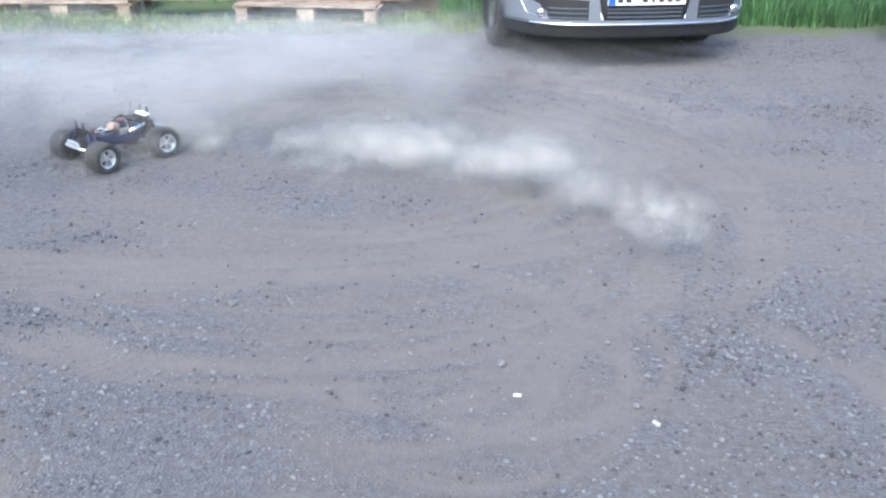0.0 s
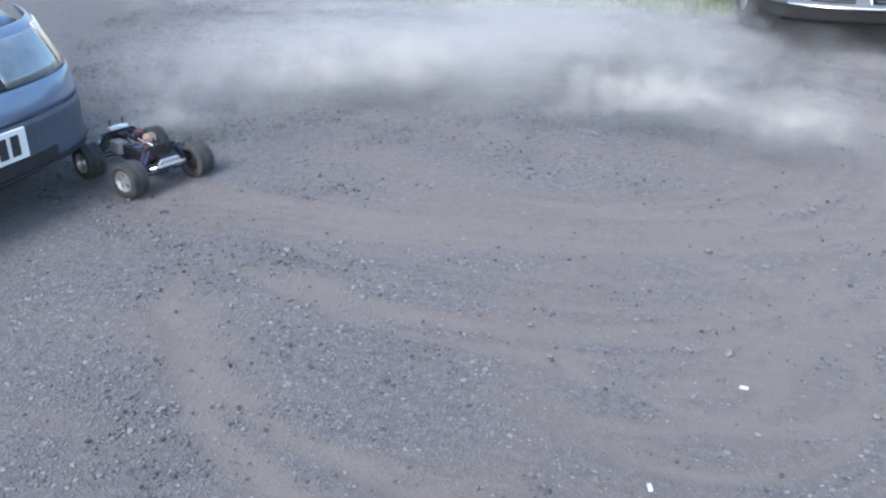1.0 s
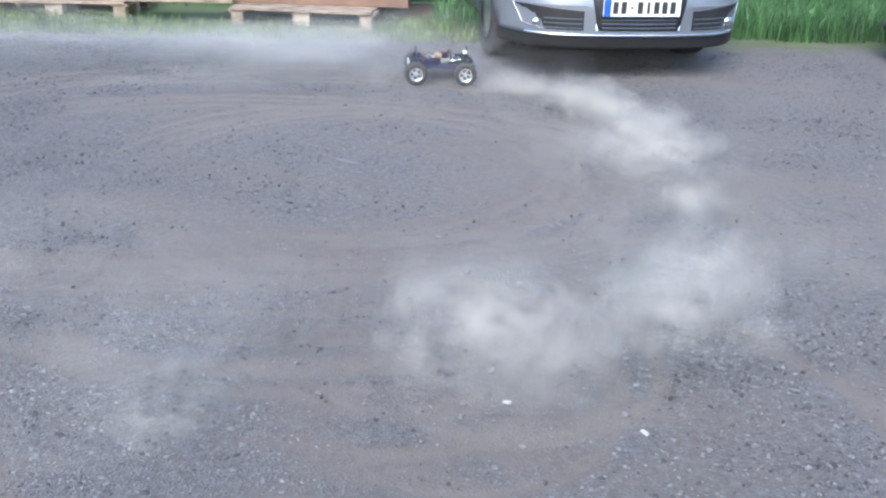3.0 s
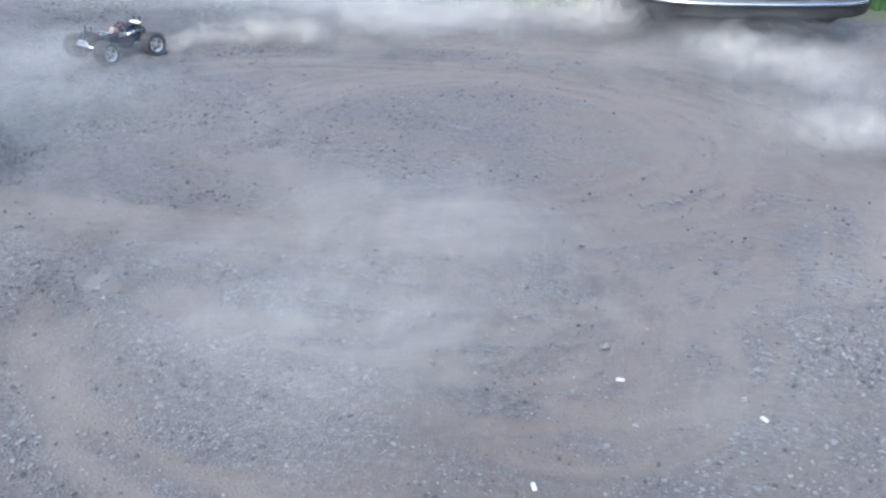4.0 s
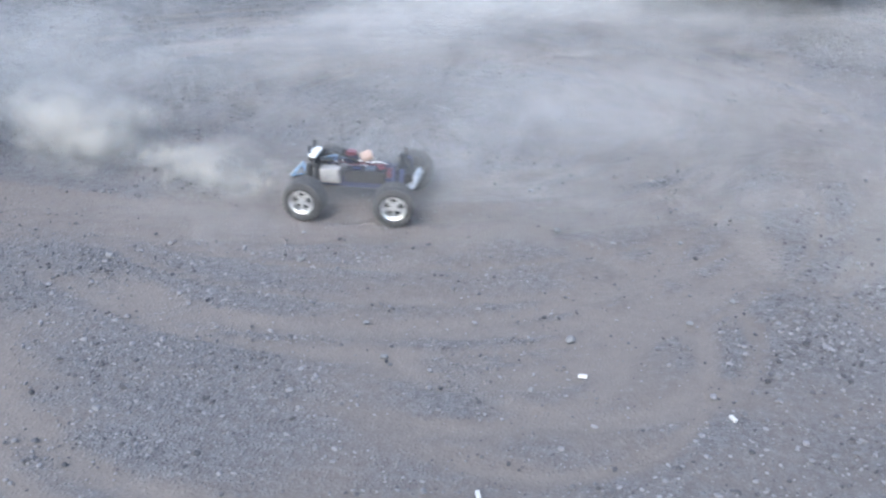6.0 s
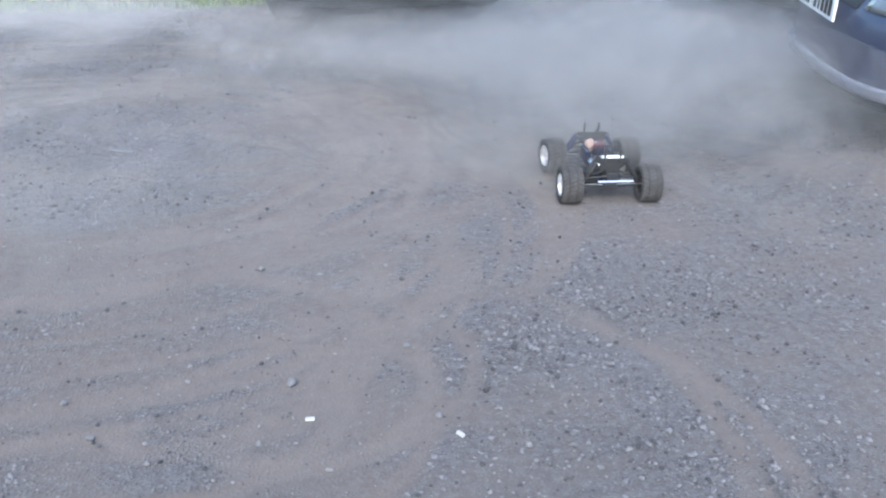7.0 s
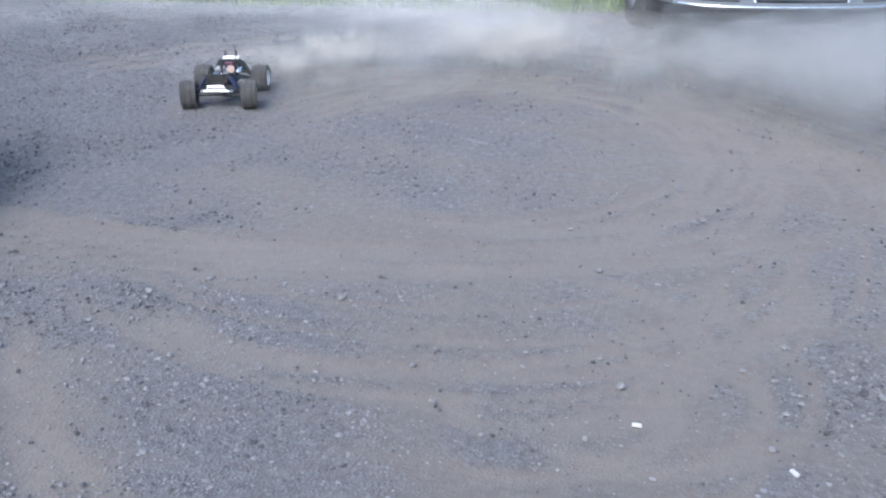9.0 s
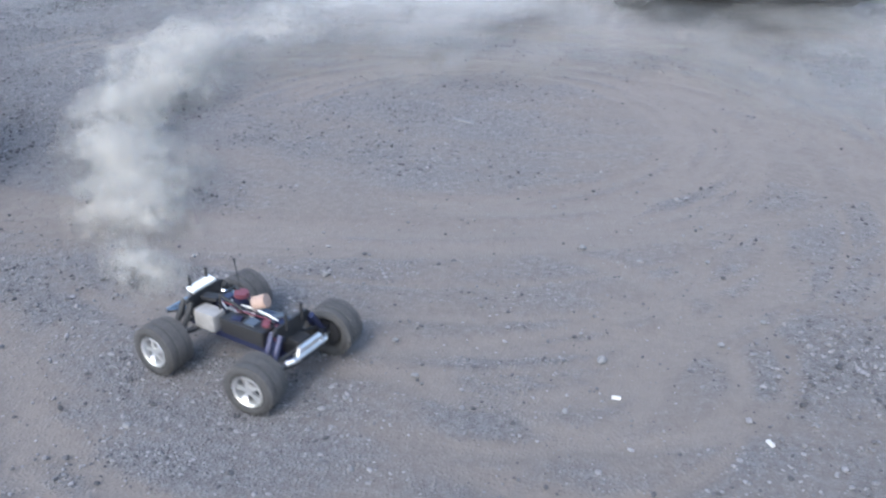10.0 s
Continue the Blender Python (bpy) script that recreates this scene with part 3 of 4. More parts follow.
# ---- radio-controlled truck: x ahead, y to its left ----
def rc_truck():
    root = thing("rc_truck", "bare dark blue and black radio-controlled monster truck with chrome rims", "toy truck")
    R = 0.073
    bm = BM()
    box(bm, (0, 0, 0.083), (0.36, 0.085, 0.006), None, 0.002)
    for s in (-1, 1):
        box(bm, (0, s * 0.045, 0.1), (0.27, 0.006, 0.04), Matrix.Rotation(radians(8 * s), 4, "X"), 0.002)
    part("chassis", bm, DKBLUE, root, "dark blue chassis tub")
    part("radio_box", box(BM(), (0.03, -0.034, 0.125), (0.15, 0.05, 0.045), None, 0.006), BLACK, root, "black radio box")
    part("battery_cover", box(BM(), (0.06, 0.034, 0.122), (0.1, 0.04, 0.036), None, 0.006), DKBLUE, root)
    part("fuel_tank", box(BM(), (-0.095, -0.046, 0.125), (0.075, 0.05, 0.055), None, 0.012), BEIGE, root, "milky beige fuel tank")
    bm = BM()
    box(bm, (-0.035, 0.02, 0.125), (0.06, 0.045, 0.05), None, 0.005)
    eng = part("engine", bm, STEEL, root, "small nitro engine")
    for k in range(6):
        bm = BM()
        rod(bm, (-0.035, 0.02, 0.152 + 0.007 * k), (-0.035, 0.02, 0.156 + 0.007 * k), 0.026 - 0.0012 * k, seg=16)
        part("cooling_fin", bm, DKBLUE if k < 4 else RED, eng)
    bm = BM()
    rod(bm, (0.0, 0.03, 0.16), (0.035, 0.042, 0.175), 0.02, seg=14)
    part("air_filter", bm, TAN, root, "tan foam air filter")
    bm = BM()
    rod(bm, (-0.05, 0.055, 0.13), (-0.12, 0.06, 0.145), 0.013, seg=12)
    rod(bm, (-0.12, 0.06, 0.145), (-0.16, 0.045, 0.15), 0.007, seg=10)
    part("exhaust_pipe", bm, CHROME, root, "polished exhaust pipe", True)
    part("servo", box(BM(), (0.105, 0.0, 0.12), (0.05, 0.045, 0.03), None, 0.004), RED, root, "red steering servo")
    bm = BM()
    for s in (-1, 1):
        rod(bm, (-0.075, s * 0.03, 0.12), (-0.065, s * 0.028, 0.195), 0.004, seg=8)
        rod(bm, (-0.065, s * 0.028, 0.195), (0.0, s * 0.02, 0.17), 0.004, seg=8)
    rod(bm, (-0.065, -0.028, 0.195), (-0.065, 0.028, 0.195), 0.004, seg=8)
    part("roll_bar", bm, BLACK, root)
    for fx in (1, -1):
        bm = BM()
        box(bm, (fx * 0.168, 0, 0.108), (0.06, 0.05, 0.05), None, 0.008)
        part("gearbox", bm, BLACK, root)
        bm = BM()
        vs = [bm.verts.new((fx * 0.15, y, z)) for y, z in ((-0.03, 0.12), (-0.075, 0.165), (-0.06, 0.178), (0.06, 0.178), (0.075, 0.165), (0.03, 0.12))]
        f = bm.faces.new(vs)
        ex = bmesh.ops.extrude_face_region(bm, geom=[f])["geom"]
        bmesh.ops.translate(bm, vec=(fx * 0.006, 0, 0), verts=[v for v in ex if isinstance(v, bmesh.types.BMVert)])
        part("shock_tower", bm, BLACK, root)
        for s in (-1, 1):
            for dx in (-0.012, 0.016):
                bm = BM()
                rod(bm, (fx * (0.155 + dx), s * 0.06, 0.165), (fx * (0.158 + dx), s * 0.1, 0.1), 0.0085, seg=10)
                rod(bm, (fx * (0.158 + dx), s * 0.1, 0.1), (fx * (0.16 + dx), s * 0.112, 0.08), 0.003, seg=8)
                part("shock", bm, DKBLUE if fx > 0 else BLACK, root)
            for z, z2 in ((0.078, 0.07), (0.118, 0.1)):
                bm = BM()
                for dx in (-0.03, 0.03):
                    rod(bm, (fx * (0.168 + dx), s * 0.026, z), (fx * 0.17, s * 0.125, z2), 0.005, seg=8)
                part("suspension_arm", bm, BLACK, root)
            bm = BM()
            rod(bm, (fx * 0.17, s * 0.03, R), (fx * 0.17, s * 0.13, R), 0.004, seg=8)
            part("drive_shaft", bm, STEEL, root)
    # chrome front bumper, two bars and struts
    bm = BM()
    for z, w in ((0.105, 0.062), (0.128, 0.04)):
        for a, b in (((0.212, -w), (0.212, w)),):
            rod(bm, (a[0], a[1], z), (b[0], b[1], z), 0.007, seg=10)
    for s in (-1, 1):
        rod(bm, (0.212, s * 0.062, 0.105), (0.198, s * 0.08, 0.1), 0.007, seg=10)
        rod(bm, (0.212, s * 0.04, 0.128), (0.212, s * 0.05, 0.105), 0.006, seg=8)
        rod(bm, (0.175, s * 0.02, 0.085), (0.212, s * 0.03, 0.105), 0.006, seg=8)
    box(bm, (0.211, 0, 0.117), (0.007, 0.07, 0.014), None, 0.003)
    part("front_bumper", bm, BRIGHT, root, "chrome tubular front bumper")
    bm = BM()
    box(bm, (0.19, 0, 0.082), (0.06, 0.06, 0.006), Matrix.Rotation(radians(-25), 4, "Y"), 0.002)
    part("skid_plate", bm, BLACK, root)
    # white rear plate with posts
    bm = BM()
    box(bm, (-0.165, 0, 0.186), (0.026, 0.085, 0.010), Matrix.Rotation(radians(12), 4, "Y"), 0.003)
    part("rear_plate", bm, WHITE, root, "white rear body mount plate")
    for fx, h in ((-0.175, 0.222), (0.165, 0.215)):
        for s in (-1, 1):
            bm = BM()
            rod(bm, (fx, s * 0.03, 0.165), (fx, s * 0.03, h), 0.0045, seg=8)
            part("body_post", bm, BLACK, root)
    bm = BM()
    for s in (-1, 1):
        rod(bm, (-0.215, s * 0.01, 0.1), (-0.24, s * 0.07, 0.112), 0.006, seg=8)
    rod(bm, (-0.24, -0.07, 0.112), (-0.24, 0.07, 0.112), 0.007, seg=10)
    part("rear_bumper", bm, CHROME, root, "chrome rear bumper bar")
    bm = BM()
    rod(bm, (-0.06, 0.045, 0.14), (-0.08, 0.05, 0.265), 0.0014, seg=6)
    rod(bm, (-0.079, 0.0498, 0.255), (-0.081, 0.0502, 0.268), 0.0028, seg=8)
    part("antenna", bm, BLACK, root)
    bm = BM()
    for k in range(7):
        a = k * 0.9
        rod(bm, (0.09 - 0.03 * k, 0.015 * math.sin(a), 0.145), (0.06 - 0.03 * k, 0.02 * math.cos(a), 0.15 + 0.004 * (k % 3)), 0.003, seg=6)
    part("wiring", bm, STEEL, root, "tangled silver wires and fuel tubing")

    for k, (x, y, z, a, b, c, mt) in enumerate(((0.05, -0.034, 0.151, 0.035, 0.03, 0.008, TRIM), (0.0, -0.04, 0.150, 0.03, 0.02, 0.007, DKBLUE), (0.085, -0.02, 0.15, 0.02, 0.03, 0.01, RED), (0.075, 0.03, 0.144, 0.05, 0.02, 0.008, TRIM), (0.13, 0.025, 0.135, 0.03, 0.02, 0.02, DKBLUE), (-0.1, 0.02, 0.14, 0.05, 0.03, 0.035, DKBLUE), (-0.12, -0.01, 0.165, 0.03, 0.05, 0.01, BLACK), (0.02, 0.0, 0.15, 0.03, 0.01, 0.008, BRIGHT))):
        part("bracket", box(BM(), (x, y, z), (a, b, c), Matrix.Rotation(radians(17 * k), 4, "Z"), 0.002), mt, root)
    for k, (mt, y) in enumerate(((RED, -0.01), (INK, 0.0), (WHITE, 0.012))):
        bm = BM()
        pts = [Vector((-0.08 + 0.03 * i, y + 0.012 * math.sin(1.7 * i + k), 0.155 + 0.008 * math.cos(2.1 * i + k))) for i in range(7)]
        for p, q in zip(pts, pts[1:]):
            rod(bm, p, q, 0.0022, seg=6)
        part("wire", bm, mt, root)
    # wheels
    tyre = BM()
    lathe(tyre, [(0.044, 0.038), (0.055, 0.043), (0.065, 0.041), (0.0695, 0.032), (0.071, 0.014), (0.071, -0.014), (0.0695, -0.032), (0.065, -0.041), (0.055, -0.043), (0.044, -0.038), (0.044, 0.038)], 40)
    tread = BM()
    for k in range(26):
        for y, tw, turn in ((-0.029, 0.020, -25), (0.0, 0.026, 20), (0.029, 0.020, 25)):
            a = 2 * math.pi * (k + (0.5 if y else 0.0)) / 26
            box(tread, ((0.0705 if not y else 0.0685) * math.cos(a), y, (0.0705 if not y else 0.0685) * math.sin(a)), (0.006, tw, 0.0095), Matrix.Rotation(-a, 4, "Y") @ Matrix.Rotation(radians(turn), 4, "X"))
    tread_me = mesh_of("tread", tread, TREAD)
    tyre_me = mesh_of("tyre", tyre, RUBBER, True)
    rim = BM()
    lathe(rim, [(0.045, -0.038), (0.045, 0.036), (0.043, 0.040), (0.037, 0.037), (0.034, 0.02), (0.033, -0.02)], 30)
    lathe(rim, [(0.001, 0.034), (0.011, 0.034), (0.014, 0.026), (0.014, 0.0)], 16)
    for k in range(5):
        for fork in (-1, 1):
            a = 2 * math.pi * (k + 0.12 * fork) / 5
            rot = Matrix.Rotation(-a, 4, "Y")
            box(rim, rot @ Vector((0.025, 0.028, 0)), (0.032, 0.008, 0.0058), rot @ Matrix.Rotation(radians(-10), 4, "Z"), 0.0015)
    rim_me = mesh_of("rim", rim, BRIGHT, False)
    hub = BM()
    lathe(hub, [(0.001, 0.012), (0.034, 0.012), (0.034, -0.03), (0.001, -0.03)], 20)
    hub_me = mesh_of("hub", hub, BLACK)
    wheels = []
    for x in (0.163, -0.163):
        for s in (1, -1):
            w = new("wheel", tyre_me)
            w.parent = root
            for nm, me, lab in (("rim", rim_me, "five-spoke chrome rim"), ("hub", hub_me, ""), ("tread", tread_me, "dust-grey rubber tread blocks")):
                q = tagged(new(nm, me), lab)
                q.parent = w
                q.matrix_basis = Matrix.Rotation(0 if s > 0 else math.pi, 4, "Z")
            tagged(w, "dusty chunky black tyre")
            wheels.append((w, x, s))
    return root, wheels


truck, truck_wheels = rc_truck()
car("silver_sedan", "silver-grey sedan with chrome-edged bumper parked facing the lot", SILVER, pose(1.335, 5.97, 0, 0, 0, -82.5), "silver", 0.845)
car("blue_car", "slate-blue older car with grey plastic bumper", BLUE, pose(-2.37, 2.34, 0, 0, 0, -10), "blue", 0.84, -0.075)
car("navy_car", "dusty navy-blue car with pale bumper strip", NAVY, pose(2.98, 4.28, 0, 0, 0, 164), "navy", 0.84)
car("dark_car", "charcoal car parked in the dust haze", DARK, pose(3.6, 6.3, 0, 0, 0, 205), "dark", 0.84)

for x, y, turn in ((-3.27, 8.22, 2), (-1.09, 8.06, -6)):
    pallet(pose(x, y, 0, 0, 0, turn))
timber("timber_board", "long pale plank laid across pallets", (2.05, 0.16, 0.09), pose(-2.77, 7.93, 0.168, 0, 0, 1), WOOD)
timber("timber_board", "long reddish plank laid across pallets", (1.9, 0.2, 0.11), pose(-1.18, 8.0, 0.168, 0, 0, -4), PLANK)
timber("timber_board", "reddish plank on the stacked boards", (1.7, 0.18, 0.07), pose(-2.3, 8.02, 0.262, 0, 0, 2), PLANK)
timber("timber_board", "weathered plank on the stacked boards", (1.2, 0.2, 0.05), pose(-0.75, 7.99, 0.282, 0, 0, -7), WOOD)
timber("timber_beam", "thick pine beam end beside the pallets", (0.7, 0.12, 0.12), pose(-0.25, 8.45, 0.0, 0, 0, 4), WOOD)
timber("timber_board", "pale board lying on the ground", (1.0, 0.12, 0.03), pose(-4.55, 8.05, 0.0, 0, 0, 8), WOOD)
sheet_bag(pose(-0.42, 7.95, 0.33, 0, 0, -8))

# ---- loose bits on the lot ----
def scrap(x, y, turn, name, label, size, mat):
    bm = BM()
    box(bm, (0, 0, size[2] / 2), size, None, min(size) * 0.3)
    bmesh.ops.subdivide_edges(bm, edges=bm.edges, cuts=1)
    for v in bm.verts:
        v.co += Vector([noise.noise(v.co * 90 + Vector((k, x, y))) for k in range(3)]) * 0.12 * size[2]
    tagged(part(name, bm, mat, None, m=pose(x, y, 0.002, 0, 0, turn)), label, "litter", "white scraps")


for x, y, turn in ((0.225, 2.109, -5), (0.584, 1.977, -60), (0.001, 1.643, -75)):
    scrap(x, y, turn, "paper_scrap", "small white scrap lying on gravel", (0.024, 0.010, 0.007), PAPER)
scrap(-0.418, 4.195, -28, "wood_splinter", "pale flat splinter lying on gravel", (0.12, 0.022, 0.006), PALESTONE)


def stone(x, y, r, mat, seed):
    """A broken stone: a few flat faces cut from a lump."""
    bm = BM()
    bmesh.ops.create_icosphere(bm, subdivisions=2, radius=r)
    rng = random.Random(seed)
    for _ in range(7):
        d = Vector((rng.gauss(0, 1), rng.gauss(0, 1), rng.gauss(0, 1))).normalized()
        lim = r * rng.uniform(0.45, 0.75)
        for v in bm.verts:
            over = v.co.dot(d) - lim
            if over > 0:
                v.co -= d * over
    for v in bm.verts:
        v.co.z *= 0.7
    tagged(part("stone", bm, mat, None, m=pose(x, y, r * 0.3, 0, 0, seed * 47)), "loose angular pale grey stone", "stone", "loose stones")


for i, (x, y, r) in enumerate(((0.191, 2.278, 0.016), (-0.68, 2.65, 0.015), (0.137, 2.95, 0.016), (0.663, 2.543, 0.010), (0.525, 2.404, 0.011), (-1.316, 2.609, 0.017), (1.321, 4.306, 0.014), (-0.73, 4.59, 0.015), (-0.304, 2.142, 0.011), (0.097, 2.04, 0.009), (-0.388, 2.301, 0.010), (1.861, 2.266, 0.012), (1.397, 1.961, 0.012), (0.546, 2.905, 0.011), (-1.81, 2.568, 0.014), (-1.44, 1.787, 0.013), (-0.971, 1.832, 0.012))):
    stone(x, y, r, PALESTONE, i)

scatter_stones()
blades("meadow_grass", BLADE, "lush green meadow grass behind the lot", 42000, (0.0, 5.8, 7.6, 10.5), 0.26, 3, 0.3)
blades("rough_grass", BLADE, "tufty green grass behind the pallets", 22000, (-5.5, 0.0, 8.7, 10.8), 0.26, 6, 0.25)
blades("verge_weeds", WEED, "yellow-green weeds growing round the pallets", 9000, (-3.9, 0.9, 7.2, 7.95), 0.11, 9, -0.1)

# ---- what moves ----
RIDE = [
    (-1.5, 1.01, 2.02, -270), (-1.2, 0.81, 2.48, -262), (-0.95, 0.66, 2.88, -250), (-0.7, 0.50, 3.40, -225), (-0.45, 0.02, 3.79, -195), (-0.2, -0.74, 4.03, -160),
    (0, -1.57, 4.18, -130), (0.1, -1.81, 4.07, -117), (0.2, -2.04, 3.96, -102), (0.3, -2.22, 3.87, -92), (0.4, -2.34, 3.80, -86), (0.5, -2.39, 3.74, -79),
    (0.6, -2.41, 3.67, -74), (0.7, -2.41, 3.57, -67), (0.8, -2.38, 3.46, -55), (0.9, -2.32, 3.31, -42), (1, -2.21, 3.15, -27), (1.1, -2.05, 3.03, -16),
    (1.2, -1.87, 2.95, -4), (1.3, -1.63, 2.91, 6), (1.4, -1.42, 2.89, 12), (1.5, -1.20, 2.86, 15), (1.6, -0.97, 2.89, 25), (1.7, -0.75, 2.95, 39),
    (1.8, -0.46, 3.07, 51), (1.9, -0.18, 3.25, 64), (2, 0.06, 3.46, 76), (2.1, 0.26, 3.74, 87), (2.2, 0.42, 4.06, 106),
    (2.5, 0.66, 4.88, 124), (2.8, 0.45, 5.63, 156), (3.05, -0.15, 6.01, 190), (3.3, -0.87, 6.01, 211), (3.4, -1.15, 5.94, 213), (3.5, -1.42, 5.86, 216),
    (3.6, -1.69, 5.74, 217), (3.7, -1.97, 5.64, 219), (3.8, -2.24, 5.53, 222), (3.9, -2.47, 5.41, 229), (4, -2.68, 5.27, 239), (4.1, -2.85, 5.16, 248),
    (4.2, -3.00, 5.00, 257), (4.3, -3.09, 4.78, 267), (4.4, -3.14, 4.50, 280), (4.5, -3.17, 4.30, 291), (4.6, -3.20, 4.19, 300), (4.8, -3.14, 4.02, 314),
    (5, -3.00, 3.92, 326), (5.2, -2.78, 3.81, 335), (5.3, -2.62, 3.72, 340), (5.4, -2.44, 3.65, 341), (5.5, -2.25, 3.61, 340), (5.6, -2.05, 3.54, 341),
    (5.7, -1.74, 3.45, 343), (5.8, -1.36, 3.34, 343), (5.9, -0.96, 3.21, 348), (6, -0.58, 3.12, 357), (6.1, -0.14, 3.08, 365), (6.2, 0.17, 3.08, 374),
    (6.5, 0.98, 3.08, 398), (6.8, 1.50, 3.22, 424), (7.05, 1.52, 3.55, 450), (7.3, 1.24, 3.90, 475), (7.4, 1.16, 4.09, 483), (7.5, 1.04, 4.31, 490),
    (7.6, 0.89, 4.51, 500), (7.7, 0.67, 4.72, 514), (7.8, 0.42, 4.90, 529), (7.9, 0.11, 5.07, 542), (8, -0.21, 5.22, 558), (8.1, -0.57, 5.31, 578),
    (8.2, -0.84, 5.31, 593), (8.3, -1.06, 5.30, 604), (8.4, -1.25, 5.29, 612), (8.5, -1.42, 5.27, 616), (8.6, -1.52, 5.21, 621), (8.7, -1.61, 5.12, 626),
    (8.8, -1.69, 5.02, 631), (9, -1.84, 4.71, 638), (9.2, -1.85, 4.34, 639), (9.3, -1.82, 4.07, 641), (9.4, -1.77, 3.79, 646), (9.5, -1.72, 3.49, 655),
    (9.6, -1.58, 3.21, 663), (9.7, -1.41, 2.94, 668), (9.8, -1.22, 2.64, 676), (9.9, -1.00, 2.38, 687), (10, -0.76, 2.16, 696),
]
# how the dust of each stretch drifts: from time, way it goes, life, density, pace
DRIFT = [
    (-9.0, 0.10, 0.30, 1.5, 0.3, 0.8), (-0.75, 0.10, 0.30, 2.0, 0.9, 0.8), (0.3, 0.40, 0.35, 1.3, 0.9, 0.8), (1.05, -0.15, -0.6, 1.5, 0.75, 0.7), (1.45, 0.4, -0.9, 1.7, 0.8, 0.9), (1.75, 1.15, -1.35, 2.0, 1.0, 1.3), (2.25, 0.75, -0.50, 1.6, 1.0, 0.8), (3.0, 0.30, 0.20, 1.5, 0.9, 0.8),
    (5.3, -0.20, 0.15, 0.9, 0.6, 0.8), (6.1, 0.95, -0.45, 1.0, 0.0, 0.8), (7.1, 0.30, 0.15, 1.2, 0.2, 0.8), (7.45, 0.30, 0.15, 1.2, 0.55, 0.8), (9.0, -0.30, -0.05, 1.2, 0.9, 0.8), (9.45, -0.12, 0.05, 1.2, 1.0, 0.8),
]
# banks of older dust: from, to, middle x and y, half axes, height, clouds, drift along x
PALE_BANKS = [
    (-2.0, 12.0, -1.6, 6.5, 2.8, 0.3, 0.24, 18, 0.02), (-2.0, 3.3, -2.8, 5.0, 0.9, 0.9, 0.34, 14, 0.3), (-2.0, 3.2, -1.0, 5.7, 1.8, 0.5, 0.24, 10, 0.2),
    (2.2, 6.4, -1.3, 2.6, 0.8, 0.8, 0.25, 7, 0.2), (3.2, 7.9, -0.5, 4.3, 1.5, 1.0, 0.25, 12, 0.1), (2.4, 7.6, -2.6, 4.4, 0.8, 0.9, 0.3, 10, 0.1),
    (3.6, 7.0, 1.3, 3.9, 0.6, 1.2, 0.3, 9, 0.06), (3.6, 8.2, 0.3, 5.5, 1.8, 0.4, 0.32, 12, 0.05), (6.4, 12.0, -0.2, 5.9, 2.2, 0.4, 0.24, 9, 0.05),
]
# right-hand banks, whose darker dust colour stands in for shade
GREY_BANKS = [
    (5.4, 9.2, 2.5, 4.4, 0.9, 1.1, 0.6, 15, 0.05), (5.4, 10.8, 1.4, 5.1, 1.3, 0.35, 0.42, 10, 0.06), (6.2, 8.8, 1.7, 3.2, 0.7, 0.7, 0.22, 6, 0.15),
]
RT = np.array([r[0] for r in RIDE])


def ride(t):
    """Place and heading of the truck at a time."""
    return tuple(float(np.interp(t, RT, [r[k] for r in RIDE])) for k in (1, 2, 3))


def puff_mesh(name, mat, seed, shells, sub):
    """Nested, billowing shells that thin out towards the rim."""
    bm = BM()
    for k in range(shells):
        r = 1.0 - 0.78 * k / max(1, shells - 1)
        made = bmesh.ops.create_icosphere(bm, subdivisions=sub, radius=1.0)["verts"]
        for v in made:
            d = v.co.normalized()
            b = noise.noise(d * 1.2 + Vector((seed, k * 0.15, 0))) * 0.5 + noise.noise(d * 2.9 + Vector((0, seed, k * 0.4))) * 0.3
            v.co = d * r * (1 + b)
            v.co.z *= 0.62
    return mesh_of(name, bm, mat, True)


NEAR_PUFFS = [puff_mesh("dust_puff", DUST_NEAR, 3.7 * k, 6, 3) for k in range(5)]
FAR_PUFFS = [puff_mesh("dust_haze", DUST_FAR, 11 + 5.1 * k, 4, 3) for k in range(4)]
OLD_PUFFS = [puff_mesh("old_haze", DUST_OLD, 31 + 5.1 * k, 4, 3) for k in range(3)]
GREY_PUFFS = [puff_mesh("shaded_grey_haze", DUST_SHADED_GREY, 53 + 5.1 * k, 4, 3) for k in range(3)]


def puff(me, size, rows, label, name="dust_cloud", group="dust clouds"):
    ob = tagged(new(name, me), label, "dust", group)
    ob.scale = size
    walk(ob, rows)


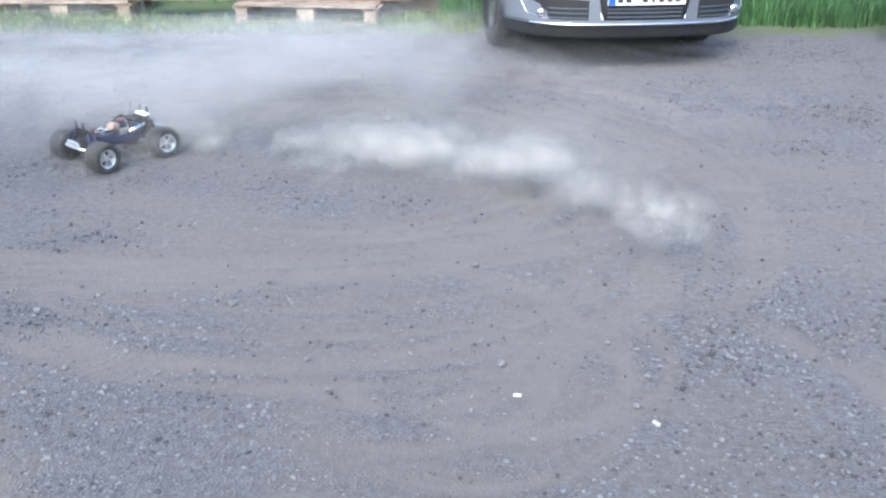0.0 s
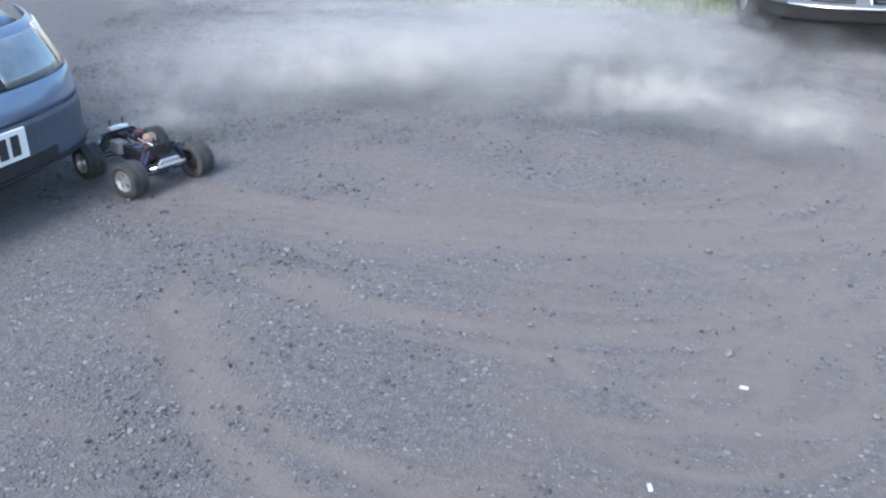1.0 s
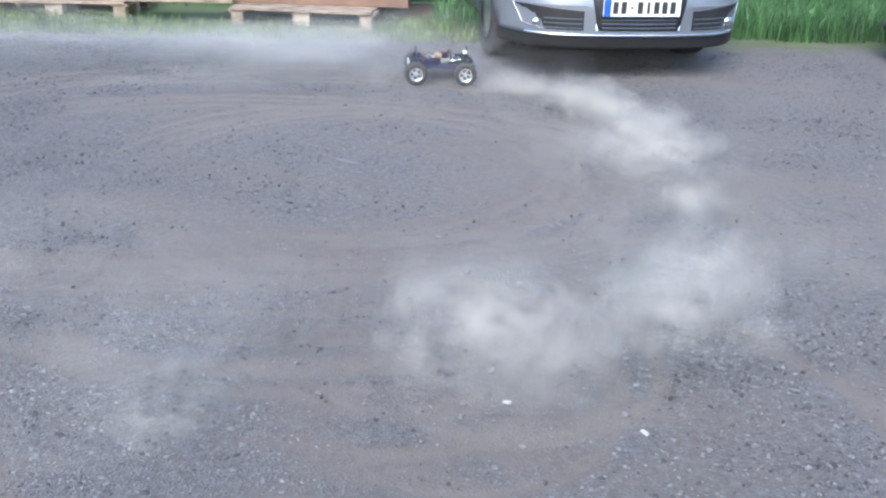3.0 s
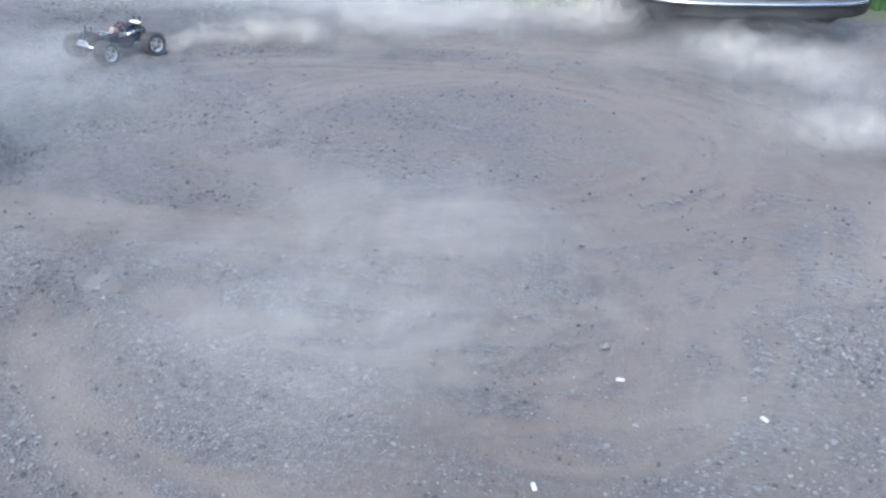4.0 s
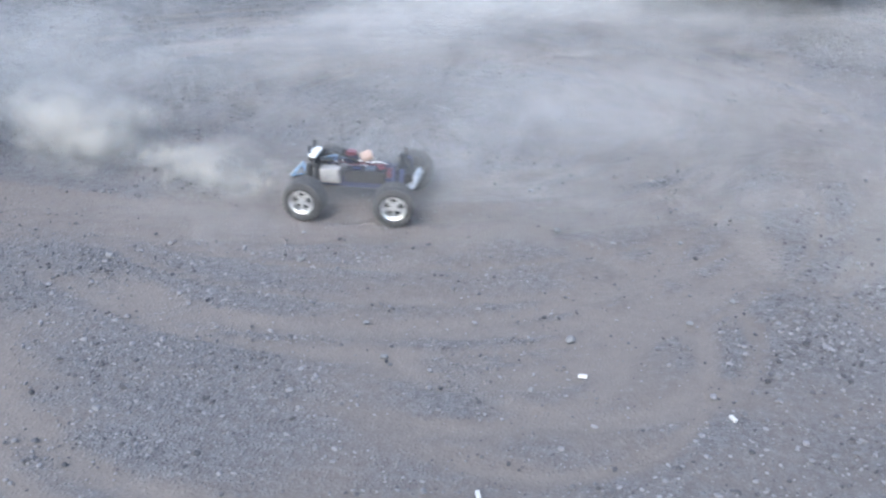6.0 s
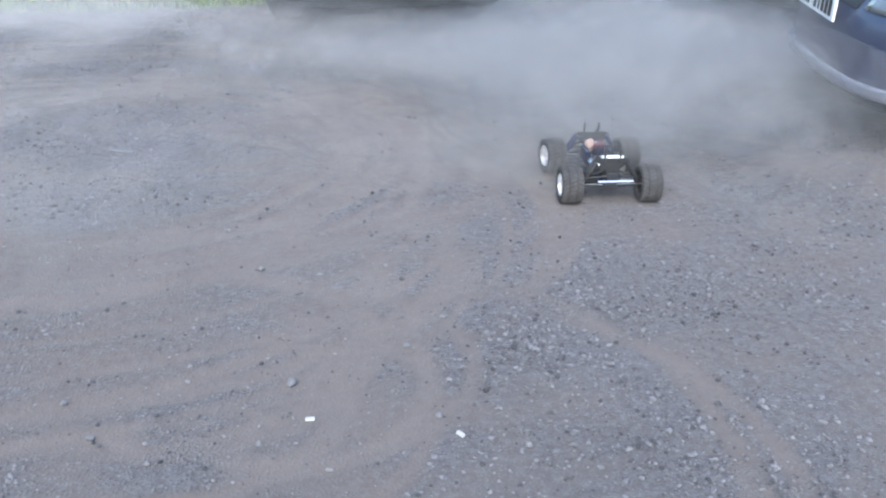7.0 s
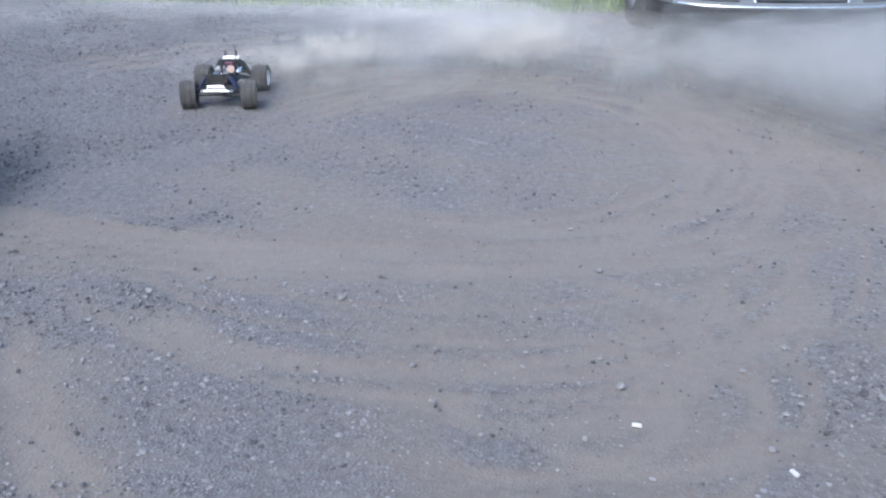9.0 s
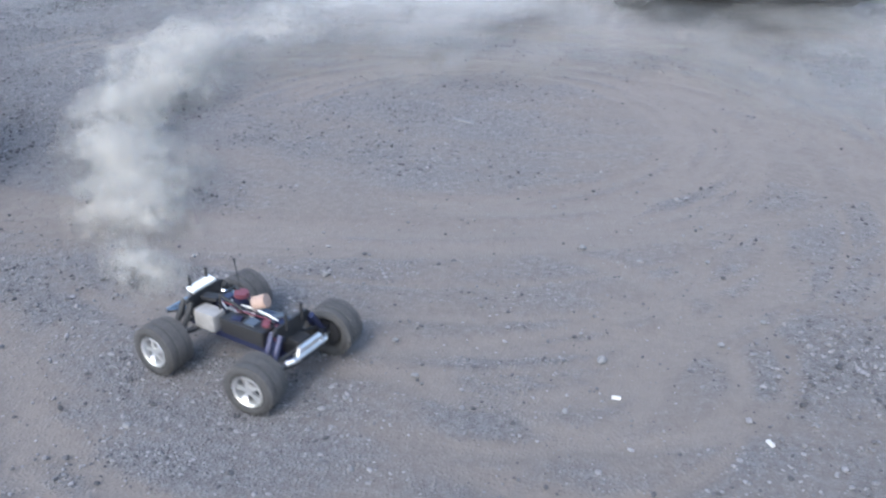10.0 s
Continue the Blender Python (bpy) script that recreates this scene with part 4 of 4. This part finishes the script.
def dust():
    """Dust rises from the ground behind the wheels, is thrown back, drifts and settles again."""
    rng = random.Random(4)
    for k, t0 in enumerate(np.arange(-1.2, 9.98, 0.055)):
        x, y, h = ride(t0)
        x2, y2, _ = ride(t0 + 0.05)
        speed = math.hypot(x2 - x, y2 - y) / 0.05
        if speed < 1.2:
            continue
        _, dx, dy, life, dense, pace = [r for r in DRIFT if t0 >= r[0]][-1]
        back = Vector((-math.cos(radians(h)), -math.sin(radians(h))))
        start = Vector((x, y)) + back * 0.25 + Vector((rng.uniform(-0.07, 0.07), rng.uniform(-0.07, 0.07)))
        drift = Vector((dx, dy)) * rng.uniform(0.8, 1.2)
        spin = rng.uniform(0, 360)

        def place(age, low, lift):
            p = start + drift * (1 - math.exp(-age / pace))
            return pose(p.x, p.y, low + lift * (1 - math.exp(-age / 0.8)), 0, 0, spin + 25 * age)

        def rise_and_settle(s, up, ages, end, low, lift):
            """Rows of one cloud: below ground until it is thrown up, and again once it has settled."""
            rows = [(0.0, place(0, -0.3 - 1.2 * s, 0) if t0 + up > 0 else place(-t0, low, lift))]
            if t0 + up > 0.05:
                rows.append((t0 + up, place(up, -s * 0.85, 0)))
            rows += [(t0 + a, place(a, low, lift)) for a in ages if 0.05 < t0 + a < 10 and a < end - 0.15]
            if t0 + end <= 0.05:
                return None
            if t0 + end < 9.95:
                rows.append((t0 + end, place(end, -s * 1.3, 0)))
            rows = [r for n, r in enumerate(rows) if n == 0 or frame(r[0]) > frame(rows[n - 1][0])]
            return rows + [(10.1, rows[-1][1])]

        if rng.random() < dense:
            s = rng.uniform(0.07, 0.13)
            rows = rise_and_settle(s, -0.05, (0.08, 0.2, 0.4), rng.uniform(0.4, 0.75), 0.03, 0.16)
            if rows:
                puff(NEAR_PUFFS[k % 5], (s * 1.4, s * 1.1, s), rows, "fresh tan dust thrown up behind the wheels")
        if rng.random() < dense * 0.62:
            s = rng.uniform(0.15, 0.27)
            rows = rise_and_settle(s, -0.02, (0.15, 0.35, 0.7, 1.1, 1.5), life * rng.uniform(0.75, 1.15), 0.03, 0.24)
            if rows:
                puff(NEAR_PUFFS[(k + 2) % 5], (s * 1.3, s * 1.1, s), rows, "pale grey-brown dust cloud rolling over gravel")
        if k % 4 == 0 and dense > 0.35:
            s = rng.uniform(0.35, 0.6)
            rows = rise_and_settle(s, 0.2, (0.7, 1.3, 1.9), life * rng.uniform(1.3, 1.7), 0.05, 0.25)
            if rows:
                puff(FAR_PUFFS[k % 4], (s * 1.3, s * 1.15, s * 0.75), rows, "thin bluish-grey dust haze hanging over gravel")


def standing_haze():
    """Dust of earlier passes, spread thin over the lot: each bank rises, hangs, drifts and settles."""
    rng = random.Random(8)
    for grey, (on, off, bx, by, ax, ay, h, count, dx) in [(False, b) for b in PALE_BANKS] + [(True, b) for b in GREY_BANKS]:
        for k in range(count):
            a, r = rng.uniform(0, 2 * math.pi), rng.uniform(0, 1) ** 0.6
            x, y = bx + ax * r * math.cos(a), by + ay * r * math.sin(a)
            s, z, spin = rng.uniform(0.55, 0.95), rng.uniform(0.3, 0.7) * h, rng.uniform(0, 360)
            up, down = on + rng.uniform(0, 0.8), off - rng.uniform(0, 0.8)
            rows = []
            for t in np.arange(0.0, 10.26, 0.25):
                lift = min(1.0, max(0.0, (t - up) / 1.4), max(0.0, (down - t) / 1.2))
                rows.append((float(t), pose(x + dx * (t - on), y, z - (1 - lift) * (z + 1.5 * h) + 0.02 * math.sin(t + a), 0, 0, spin + 3 * t)))
            puff((GREY_PUFFS if grey else OLD_PUFFS)[k % 3], (s * (0.5 + 0.5 * ax), s * (0.4 + 0.45 * ay), h), rows, "bluish-grey old dust haze hanging over gravel", "dust_haze", "old dust haze")


def motions():
    dust()
    standing_haze()
    walk(truck, [(t, pose(x, y, 0.0, 0, 0, h)) for t, x, y, h in RIDE if t >= 0])
    # spinning wheels, the front pair steered
    turn = 0.0
    rows = {w: [] for w, _, _ in truck_wheels}
    px, py, _ = ride(0)
    for f in range(301):
        t = f / FPS
        x, y, h = ride(t)
        turn += min(80.0, math.degrees(math.hypot(x - px, y - py) / 0.073) + 8)
        px, py = x, y
        for w, wx, s in truck_wheels:
            steer = 9 if wx > 0 else 0
            rows[w].append((t, pose(wx, s * 0.157, 0.073, 0, 0, steer) @ Matrix.Rotation(radians(turn), 4, "Y")))
    for w in rows:
        walk(w, rows[w])


motions()
